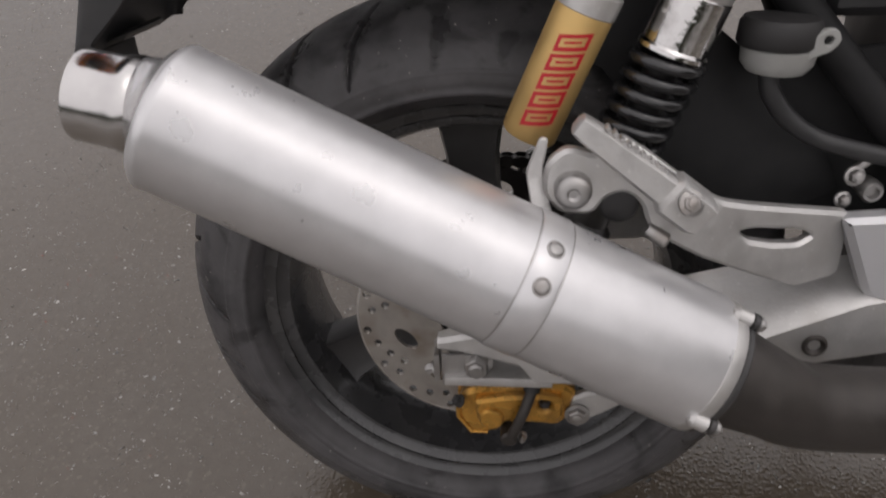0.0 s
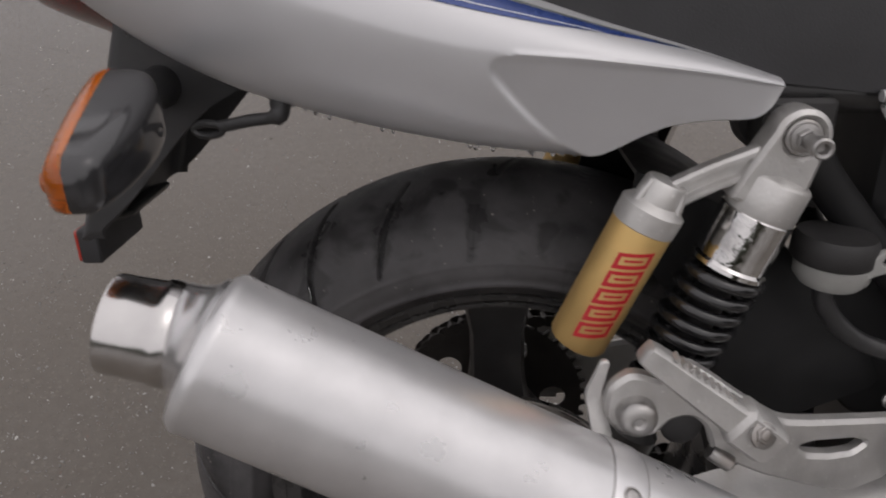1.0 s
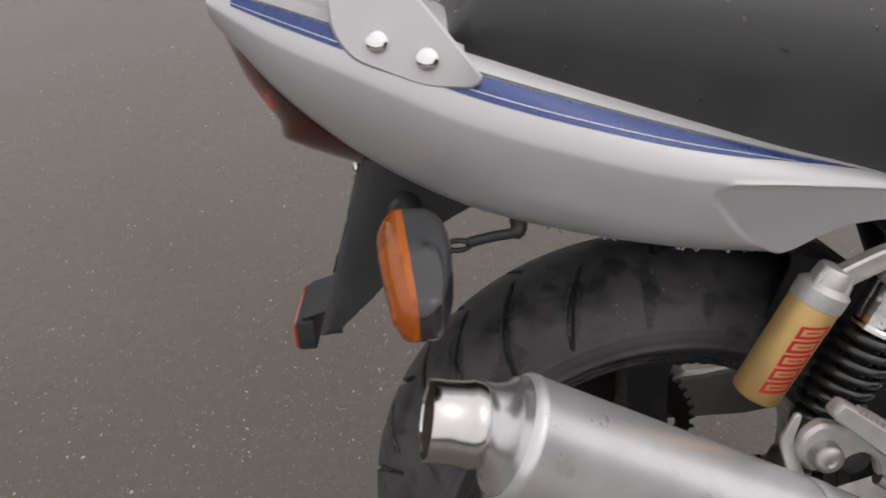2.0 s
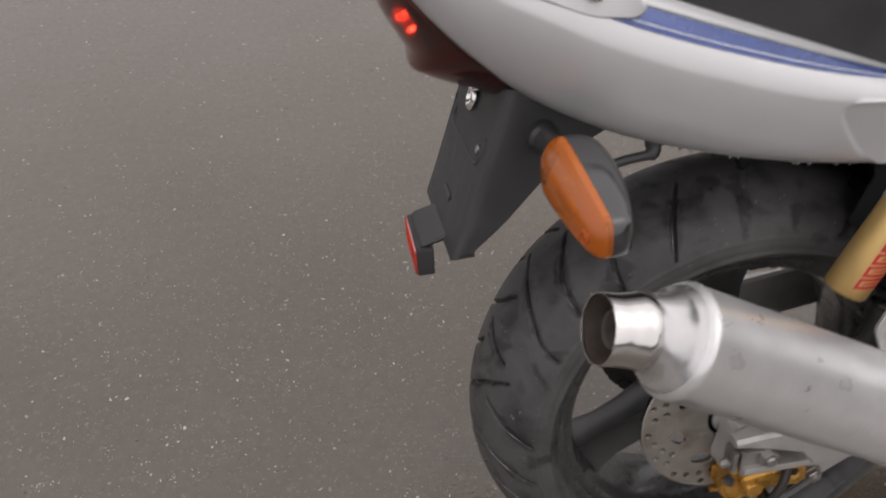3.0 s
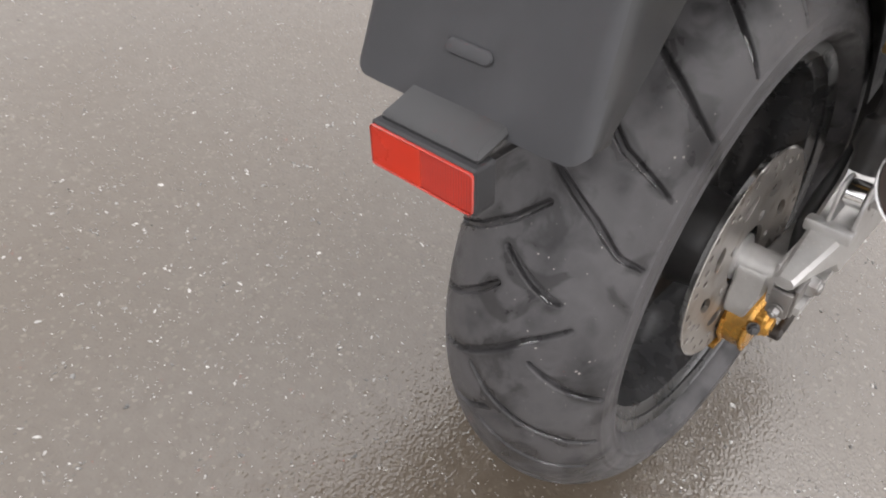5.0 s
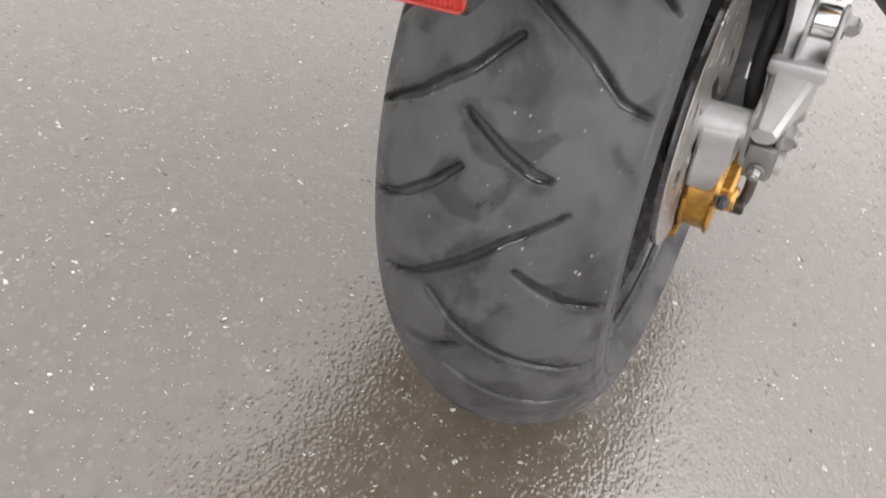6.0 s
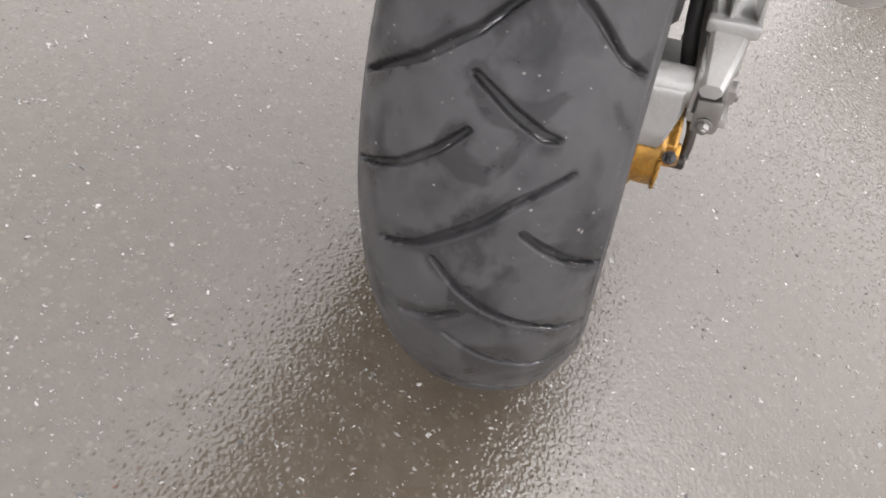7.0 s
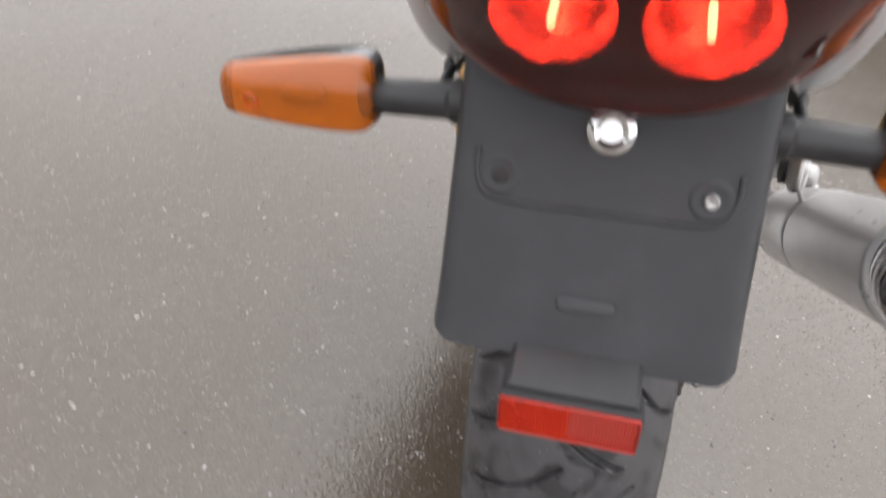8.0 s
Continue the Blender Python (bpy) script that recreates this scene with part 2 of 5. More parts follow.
def rubber_material():
    mat = material("wet_rubber", (0.083, 0.080, 0.082), 0.48, 0.0, 0.18, 40, 1500, 0.18, dirt_or_reflection=(0.020, 0.020, 0.021), dirt_or_reflection_amount=0.85, rough_vary=0.16)
    nt = mat.node_tree
    b = nt.nodes["Principled BSDF"]
    tc = nt.nodes.new("ShaderNodeTexCoord")
    vo = nt.nodes.new("ShaderNodeTexVoronoi")
    vo.inputs["Scale"].default_value = 150
    nt.links.new(tc.outputs["Object"], vo.inputs["Vector"])
    mr = nt.nodes.new("ShaderNodeMapRange")
    mr.inputs["From Min"].default_value, mr.inputs["From Max"].default_value = 0.16, 0.10
    wob = nt.nodes.new("ShaderNodeTexNoise")
    wob.inputs["Scale"].default_value, wob.inputs["Detail"].default_value = 60, 6
    nt.links.new(tc.outputs["Object"], wob.inputs[0])
    add = nt.nodes.new("ShaderNodeMath")
    add.operation = "MULTIPLY_ADD"
    add.inputs[1].default_value, add.inputs[2].default_value = -0.55, 0.34
    nt.links.new(wob.outputs[0], add.inputs[0])
    off = nt.nodes.new("ShaderNodeMath")
    off.operation = "ADD"
    nt.links.new(vo.outputs["Distance"], off.inputs[0])
    nt.links.new(add.outputs[0], off.inputs[1])
    nt.links.new(off.outputs[0], mr.inputs[0])
    pick = nt.nodes.new("ShaderNodeMath")
    pick.operation = "GREATER_THAN"
    pick.inputs[1].default_value = 0.48
    sep = nt.nodes.new("ShaderNodeSeparateColor")
    nt.links.new(vo.outputs["Color"], sep.inputs[0])
    nt.links.new(sep.outputs[0], pick.inputs[0])
    both = nt.nodes.new("ShaderNodeMath")
    both.operation = "MULTIPLY"
    nt.links.new(mr.outputs[0], both.inputs[0])
    nt.links.new(pick.outputs[0], both.inputs[1])
    mx = nt.nodes.new("ShaderNodeMix")
    mx.data_type = "RGBA"
    nt.links.new(both.outputs[0], mx.inputs["Factor"])
    nt.links.new(b.inputs["Base Color"].links[0].from_socket, mx.inputs["A"])
    mx.inputs["B"].default_value = (0.32, 0.30, 0.28, 1)
    nt.links.new(mx.outputs["Result"], b.inputs["Base Color"])
    b.inputs["Specular IOR Level"].default_value = 0.28
    # damp patches, darker and glossier
    damp = nt.nodes.new("ShaderNodeTexNoise")
    damp.inputs["Scale"].default_value, damp.inputs["Detail"].default_value = 22, 4
    damp.inputs["Distortion"].default_value = 0.6
    nt.links.new(tc.outputs["Object"], damp.inputs[0])
    seep = nt.nodes.new("ShaderNodeAttribute")
    seep.attribute_name = "seep"
    held = nt.nodes.new("ShaderNodeMath")
    held.operation = "MULTIPLY_ADD"
    held.inputs[1].default_value = 0.17
    nt.links.new(seep.outputs["Fac"], held.inputs[0])
    nt.links.new(damp.outputs[0], held.inputs[2])
    edge = nt.nodes.new("ShaderNodeMapRange")
    edge.inputs["From Min"].default_value, edge.inputs["From Max"].default_value = 0.565, 0.645
    edge.inputs["To Max"].default_value = 0.58
    nt.links.new(held.outputs[0], edge.inputs[0])
    wet = nt.nodes.new("ShaderNodeMix")
    wet.data_type = "RGBA"
    nt.links.new(edge.outputs[0], wet.inputs["Factor"])
    nt.links.new(b.inputs["Base Color"].links[0].from_socket, wet.inputs["A"])
    wet.inputs["B"].default_value = (0.015, 0.0145, 0.0148, 1)
    nt.links.new(wet.outputs["Result"], b.inputs["Base Color"])
    gloss = nt.nodes.new("ShaderNodeMix")
    nt.links.new(edge.outputs[0], gloss.inputs["Factor"])
    nt.links.new(b.inputs["Roughness"].links[0].from_socket, gloss.inputs["A"])
    gloss.inputs["B"].default_value = 0.16
    nt.links.new(gloss.outputs[0], b.inputs["Roughness"])
    return mat


RUBBER = rubber_material()


def asphalt_material():
    mat = bpy.data.materials.new("wet_asphalt")
    mat.use_nodes = True
    nt = mat.node_tree
    b = nt.nodes["Principled BSDF"]
    tc = nt.nodes.new("ShaderNodeTexCoord")

    def noise_tex(scale, detail, rough=0.5):
        n = nt.nodes.new("ShaderNodeTexNoise")
        n.inputs["Scale"].default_value, n.inputs["Detail"].default_value, n.inputs["Roughness"].default_value = scale, detail, rough
        nt.links.new(tc.outputs["Object"], n.inputs[0])
        return n.outputs[0]

    def span(src, a, z, lo, hi):
        m = nt.nodes.new("ShaderNodeMapRange")
        m.inputs["From Min"].default_value, m.inputs["From Max"].default_value = a, z
        m.inputs["To Min"].default_value, m.inputs["To Max"].default_value = lo, hi
        nt.links.new(src, m.inputs[0])
        return m.outputs[0]

    def mix(fac, a, c):
        m = nt.nodes.new("ShaderNodeMix")
        m.data_type = "RGBA"
        nt.links.new(fac, m.inputs["Factor"])
        for sock, v in ((m.inputs["A"], a), (m.inputs["B"], c)):
            if isinstance(v, tuple):
                sock.default_value = (*v, 1)
            else:
                nt.links.new(v, sock)
        return m.outputs["Result"]

    broad, mid, grain = noise_tex(2.2, 4), noise_tex(45, 5, 0.6), noise_tex(215, 1.5, 0.5)
    vo = nt.nodes.new("ShaderNodeTexVoronoi")
    vo.feature = "SMOOTH_F1"
    vo.inputs["Scale"].default_value = 185
    vo.inputs["Smoothness"].default_value = 0.35
    nt.links.new(tc.outputs["Object"], vo.inputs["Vector"])
    sep = nt.nodes.new("ShaderNodeSeparateColor")
    nt.links.new(vo.outputs["Color"], sep.inputs[0])
    c = mix(span(broad, 0.35, 0.65, 0, 1), (0.079, 0.063, 0.046), (0.090, 0.075, 0.059))
    c = mix(span(mid, 0.40, 0.72, 0, 0.5), c, (0.060, 0.045, 0.030))
    c = mix(span(sep.outputs[0], 0.86, 1.0, 0, 0.30), c, (0.20, 0.18, 0.145))
    nt.links.new(c, b.inputs["Base Color"])
    nt.links.new(span(broad, 0.38, 0.60, 0.04, 0.08), b.inputs["Roughness"])
    b.inputs["Specular IOR Level"].default_value = 0.70
    pebble = span(vo.outputs["Distance"], 0.05, 0.60, 1.0, 0.0)
    tall = span(sep.outputs[1], 0.0, 1.0, 0.15, 1.0)
    stones = nt.nodes.new("ShaderNodeMath")
    stones.operation = "MULTIPLY"
    nt.links.new(pebble, stones.inputs[0])
    nt.links.new(tall, stones.inputs[1])
    height = nt.nodes.new("ShaderNodeMath")
    height.operation = "MULTIPLY_ADD"
    height.inputs[1].default_value = 1.1
    nt.links.new(grain, height.inputs[0])
    nt.links.new(stones.outputs[0], height.inputs[2])
    bp = nt.nodes.new("ShaderNodeBump")
    bp.inputs["Strength"].default_value, bp.inputs["Distance"].default_value = 0.8, 0.00062
    nt.links.new(height.outputs[0], bp.inputs["Height"])
    nt.links.new(bp.outputs[0], b.inputs["Normal"])
    return mat


ASPHALT = asphalt_material()


def chip_material():
    mat = material("pale_stone", (0.48, 0.466, 0.437), 0.30, 0.0, 0.35, 300, 2000, 0.25)
    nt = mat.node_tree
    b = nt.nodes["Principled BSDF"]
    geo = nt.nodes.new("ShaderNodeNewGeometry")
    mr = nt.nodes.new("ShaderNodeMapRange")
    mr.inputs["To Min"].default_value, mr.inputs["To Max"].default_value = 0.12, 0.98
    nt.links.new(geo.outputs["Random Per Island"], mr.inputs[0])
    mul = nt.nodes.new("ShaderNodeVectorMath")
    mul.operation = "SCALE"
    nt.links.new(b.inputs["Base Color"].links[0].from_socket, mul.inputs[0])
    nt.links.new(mr.outputs[0], mul.inputs["Scale"])
    nt.links.new(mul.outputs[0], b.inputs["Base Color"])
    return mat


CHIP = chip_material()
LEAVES = material("far_foliage", (0.042, 0.050, 0.030), 0.8, 0.0, 0.5, 1.2, 6, 0.8, depth=0.4)

# ---------------------------------------------------------------- mesh helpers


def part(name, bm, mat, parent, label="", sharp=38, smooth=True):
    """Links a bmesh as one mesh object under a thing or a part."""
    me = bpy.data.meshes.new(name)
    bmesh.ops.recalc_face_normals(bm, faces=bm.faces)
    bm.to_mesh(me)
    bm.free()
    if smooth:
        me.polygons.foreach_set("use_smooth", [True] * len(me.polygons))
        me.set_sharp_from_angle(angle=radians(sharp))
    me.materials.append(mat)
    ob = new(name, me)
    ob.parent = parent
    return tagged(ob, label=label) if label else ob


def curve_through(xs, ys, x):
    """Smooth value at x through a few stations (xs rising)."""
    xs, ys = list(xs), list(ys)
    if x <= xs[0]:
        return ys[0]
    if x >= xs[-1]:
        return ys[-1]
    k = max(i for i in range(len(xs) - 1) if xs[i] <= x)
    h = xs[k + 1] - xs[k]
    slope = lambda i: (ys[min(i + 1, len(xs) - 1)] - ys[max(i - 1, 0)]) / (xs[min(i + 1, len(xs) - 1)] - xs[max(i - 1, 0)])
    u = (x - xs[k]) / h
    a, c = slope(k) * h, slope(k + 1) * h
    return (2 * u**3 - 3 * u**2 + 1) * ys[k] + (u**3 - 2 * u**2 + u) * a + (-2 * u**3 + 3 * u**2) * ys[k + 1] + (u**3 - u**2) * c


def loft(bm, rings, closed=True, caps=True):
    rows = [[bm.verts.new(p) for p in ring] for ring in rings]
    n = len(rows[0])
    for a, b in zip(rows, rows[1:]):
        for j in range(n if closed else n - 1):
            bm.faces.new((a[j], a[(j + 1) % n], b[(j + 1) % n], b[j]))
    if caps and closed:
        bm.faces.new(rows[0])
        bm.faces.new(rows[-1])
    return rows


def axes_of(d):
    d = Vector(d).normalized()
    u = d.cross(Vector((0, 1, 0)))
    if u.length < 0.1:
        u = d.cross(Vector((1, 0, 0)))
    u.normalize()
    return d, u, d.cross(u)


def lathe(bm, origin, direction, profile, n=32, caps=True):
    """A turned body about an axis; profile: (distance along, radius)."""
    d, u, v = axes_of(direction)
    o = Vector(origin)
    rings = [[o + d * s + (u * math.cos(a) + v * math.sin(a)) * r for a in (2 * math.pi * i / n for i in range(n))] for s, r in profile]
    loft(bm, rings, True, caps)


def ring_lathe(bm, origin, direction, profile, n=64):
    """A turned body with a closed profile, such as a ring."""
    d, u, v = axes_of(direction)
    o = Vector(origin)
    rows = [[bm.verts.new(o + d * s + (u * math.cos(a) + v * math.sin(a)) * r) for s, r in profile] for a in (2 * math.pi * i / n for i in range(n))]
    k = len(profile)
    for i in range(n):
        for j in range(k):
            bm.faces.new((rows[i][j], rows[i][(j + 1) % k], rows[(i + 1) % n][(j + 1) % k], rows[(i + 1) % n][j]))


def smooth_line(points, steps=6):
    pts = [Vector(p) for p in points]
    out = []
    for i in range(len(pts) - 1):
        p0, p1, p2, p3 = pts[max(i - 1, 0)], pts[i], pts[i + 1], pts[min(i + 2, len(pts) - 1)]
        for k in range(steps):
            u = k / steps
            out.append(0.5 * ((2 * p1) + (p2 - p0) * u + (2 * p0 - 5 * p1 + 4 * p2 - p3) * u * u + (3 * p1 - p0 - 3 * p2 + p3) * u**3))
    return out + [pts[-1]]


def tube(bm, points, radius, n=12):
    pts = [Vector(p) for p in points]
    rs = radius if isinstance(radius, (list, tuple)) else [radius] * len(pts)
    d0 = (pts[1] - pts[0]).normalized()
    _, u, v = axes_of(d0)
    rings, d = [], d0
    for i, p in enumerate(pts):
        t = (pts[min(i + 1, len(pts) - 1)] - pts[max(i - 1, 0)]).normalized()
        q = d.rotation_difference(t)
        u, v, d = q @ u, q @ v, t
        rings.append([p + (u * math.cos(a) + v * math.sin(a)) * rs[i] for a in (2 * math.pi * k / n for k in range(n))])
    loft(bm, rings)


def rounded(poly, r=0.004, n=3):
    """A polygon with its corners rounded."""
    out = []
    m = len(poly)
    for i in range(m):
        p, a, b = Vector(poly[i]), Vector(poly[i - 1]), Vector(poly[(i + 1) % m])
        da, db = a - p, b - p
        k = min(r, da.length * 0.45, db.length * 0.45)
        s, e = p + da.normalized() * k, p + db.normalized() * k
        for j in range(n + 1):
            u = j / n
            out.append(((1 - u) ** 2 * s + 2 * u * (1 - u) * p + u * u * e)[:])
    return out


def circle(cx, cz, r, n=16, sx=1.0, sz=1.0, turn=0.0):
    c, s = math.cos(turn), math.sin(turn)
    return [(cx + (c * sx * math.cos(a) - s * sz * math.sin(a)) * r, cz + (s * sx * math.cos(a) + c * sz * math.sin(a)) * r) for a in (2 * math.pi * i / n for i in range(n))]


def plate(bm, outline, holes, place, thick, edge=0.0012):
    """A plate with holes. place(u, v, w) lays plan and thickness (0..thick) into the world; rims are chamfered."""

    def flat(shrink, w):
        loops = []
        for k, loop in enumerate([outline, *holes]):
            m = len(loop)
            area = sum(loop[i][0] * loop[(i + 1) % m][1] - loop[(i + 1) % m][0] * loop[i][1] for i in range(m))
            sign = (1 if area > 0 else -1) * (1 if k == 0 else -1)
            ring = []
            for i in range(m):
                a, b = Vector(loop[i - 1]), Vector(loop[(i + 1) % m])
                t = (b - a).normalized()
                nrm = Vector((-t[1], t[0])) * sign
                q = Vector(loop[i]) + nrm * shrink
                ring.append(bm.verts.new(place(q[0], q[1], w)))
            loops.append(ring)
        return loops

    layers = [flat(edge, 0), flat(0, edge), flat(0, thick - edge), flat(edge, thick)]
    for a, b in zip(layers, layers[1:]):
        for la, lb in zip(a, b):
            m = len(la)
            for i in range(m):
                bm.faces.new((la[i], la[(i + 1) % m], lb[(i + 1) % m], lb[i]))
    for lay in (layers[0], layers[-1]):
        edges = [e for loop in lay for i in range(len(loop)) if (e := bm.edges.get((loop[i], loop[(i + 1) % len(loop)])))]
        bmesh.ops.triangle_fill(bm, use_beauty=True, use_dissolve=False, edges=edges)


def side_plate(bm, outline, holes, y0, thick, bend=None, edge=0.0012):
    """A plate in the x-z plane, its outer face at y0 and its thickness towards the middle of the bike."""
    s = -1 if y0 < 0 else 1
    plate(bm, outline, holes, lambda u, v, w: (u, y0 - s * w + (bend(u, v) if bend else 0), v), thick, edge)


def block(bm, lo, hi, bevel=0.003, segments=2):
    bb = bmesh.new()
    bmesh.ops.create_cube(bb, size=1)
    for v in bb.verts:
        v.co = Vector([lo[k] + (hi[k] - lo[k]) * (v.co[k] + 0.5) for k in range(3)])
    if bevel:
        bmesh.ops.bevel(bb, geom=bb.edges[:], offset=bevel, segments=segments, profile=0.7, affect="EDGES")
    me = bpy.data.meshes.new("tmp")
    bb.to_mesh(me)
    bb.free()
    bm.from_mesh(me)
    bpy.data.meshes.remove(me)


def hexbolt(bm, at, direction, r, h, washer=0.0, n=6):
    if washer:
        lathe(bm, at, direction, [(0, washer), (0.0018, washer), (0.0020, washer * 0.96)], 24)
    lathe(bm, at, direction, [(0, r), (h * 0.85, r), (h, r * 0.86)], n)
    d = Vector(direction).normalized()
    lathe(bm, Vector(at) + d * h * 0.9, direction, [(0, r * 0.62), (h * 0.25, r * 0.60), (h * 0.35, r * 0.45)], 16)


# ---------------------------------------------------------------- ground
bm = bmesh.new()
steps = [-900, -200, -60, -20, -6, -2.5, -1.2, -0.6, 0, 0.6, 1.2, 2.5, 6, 20, 60, 200, 900]
gv = [[bm.verts.new((x, y, 0.02 * (noise.noise((x * 0.3, y * 0.3, 0)) if 5 < max(abs(x), abs(y)) < 100 else 0))) for y in steps] for x in steps]
for i in range(len(steps) - 1):
    for j in range(len(steps) - 1):
        bm.faces.new((gv[i][j], gv[i + 1][j], gv[i + 1][j + 1], gv[i][j + 1]))
ground = part("ground", bm, ASPHALT, None, "", smooth=True)
tagged(ground, "worn wet asphalt with pale stone chips", "ground", kind="structure")


def tree_belt(radius, seed):
    """Far dark trees all round the yard, out of view: a thick belt with an uneven top, and one tall stretch added to
    darken the reflection in the wet ground.
    """
    bm = bmesh.new()
    rings = []
    for k in range(360):
        a = 2 * math.pi * k / 360
        c, q = math.cos(a), math.sin(a)
        away = (math.degrees(a) + 180) % 360 - 180
        tall = max(0.0, min(1.0, (away + 52) / 8, (-12 - away) / 4))
        top = 3.3 + 7.8 * tall + 1.4 * noise.noise((c * 6 + seed, q * 6, 0)) + 1.2 * noise.noise((c * 24 + seed, q * 24, 3)) + 0.9 * noise.noise((c * 70, q * 70, seed))
        rings.append([(c * (radius + d), q * (radius + d), z) for d, z in ((0.0, -0.1), (-0.8, top * 0.4), (0.2, top * 0.8), (1.6, top), (3.4, top * 0.8), (4.2, top * 0.4), (3.6, -0.1))])
    loft(bm, rings + rings[:1], True, False)
    return tagged(part("backdrop_trees", bm, LEAVES, None, sharp=60), "far dark belt of trees round the yard", "trees", kind="structure")


tree_belt(30.0, 2.0)


def stone_chips(count):
    """Flat pale stones bedded in the asphalt."""
    rng = np.random.default_rng(5)
    verts, faces = [], []
    for n in range(count):
        small = n > count * 0.50
        if small:
            x, y = rng.uniform(-1.0, 0.7), rng.uniform(-0.7, 1.1)
            r = 0.0008 + 0.0016 * rng.random() ** 1.8
        else:
            x, y = rng.uniform(-1.6, 1.4), rng.uniform(-0.8, 2.4)
            # fewer, smaller stones further out imitate the glancing sky reflection that hides them
            if y > 0.75 and rng.random() < 0.55:
                continue
            r = 0.0015 + 0.0066 * rng.random() ** (2.5 if y < 0.75 else 3.2)
        # a larger stone shows as a few broken shards
        shards = 1 if small or rng.random() < 0.35 else int(rng.integers(2, 5))
        for q in range(shards):
            size = r * 0.9 if shards == 1 else r * rng.uniform(0.34, 0.70)
            sx, sy = (x, y) if shards == 1 else (x + rng.normal() * r * 0.75, y + rng.normal() * r * 0.75)
            turn, long = rng.uniform(0, math.pi), rng.uniform(0.22, 0.75)
            tip = rng.uniform(-0.35, 0.35, 2)
            k = len(verts)
            m = 5
            wild = rng.uniform(0.5, 1.25, m)
            top = 0.0005 * rng.random() + 0.0003
            for f, z in ((1.0, -0.0010), (0.75, top)):
                for i in range(m):
                    a = 2 * math.pi * i / m + rng.uniform(-0.35, 0.35)
                    px, py = size * f * wild[i] * math.cos(a), size * f * wild[i] * long * math.sin(a)
                    lift = max(-0.0008, min(0.0012, px * tip[0] + py * tip[1])) if z > 0 else 0.0
                    verts.append((sx + px * math.cos(turn) - py * math.sin(turn), sy + px * math.sin(turn) + py * math.cos(turn), z + lift))
            for i in range(m):
                faces.append((k + i, k + (i + 1) % m, k + m + (i + 1) % m, k + m + i))
            faces.append(tuple(k + m + i for i in range(m)))
    me = bpy.data.meshes.new("stone_chips")
    me.from_pydata(verts, [], faces)
    me.materials.append(CHIP)
    return tagged(new("stone_chips", me), "small pale stone chips bedded in wet asphalt", "gravel", kind="stuff")


stone_chips(27000)

# ---------------------------------------------------------------- motorcycle, leaning on its side stand
LEAN = -13.63
CROWN = 0.0926
AXLE = 0.312
bike = new("motorcycle")
bike.matrix_world = Matrix.Translation((0, 0, CROWN)) @ Matrix.Rotation(radians(LEAN), 4, "X") @ Matrix.Translation((0, 0, -CROWN))
tagged(bike, "silver and blue motorcycle leaning on wet asphalt", "motorcycle")
HUB = (0, 0, AXLE)

# ---- rear tyre: crown, shoulders and sidewalls, with the tread cut in
GROOVES = [
    ((41.7, 10), (37.3, -14), (33.7, -34), (30, -50), (29, -65)),
    ((51, -3), (44.5, -30), (41.3, -62)),
    ((62, -4), (57.8, -27), (54.4, -50), (53, -66)),
    ((75, -14), (69.8, -43), (67, -65)),
    ((22, 60), (26, 22), (29.8, 2.5), (33.8, -10.5)),
    ((25.6, 0.5), (22.5, -15), (20.6, -27), (20.4, -32)),
    ((10, 57), (14, 25), (17.1, 10), (19.9, -0.2)),
    ((2.2, 33), (5, 13), (10.1, -11), (12.7, -21), (16.5, -41)),
    ((9, -26), (5.3, -42), (0.4, -67.5)),
    ((3.7, 6.2), (-0.2, -5), (-3.5, -19), (-7.4, -38), (-14, -66)),
    ((-8.8, 22), (-7.2, 9.3), (-4.2, -4.4)),
    ((-9.3, 0), (-13.7, -16), (-18, -34), (-24, -58)),
    ((-24.6, 6), (-28, -20), (-40, -45)),
    ((43, 62), (46, 30), (50, 8)), ((33, 60), (36, 34), (40, 16)), ((57, 60), (60, 26), (64, 4)),
]
for turn in range(84, 318, 13):
    GROOVES.append(((turn + 9, 8), (turn + 5, -18), (turn + 1, -42), (turn, -65)))
    GROOVES.append(((turn - 6, 62), (turn - 2, 30), (turn + 2, 4)))


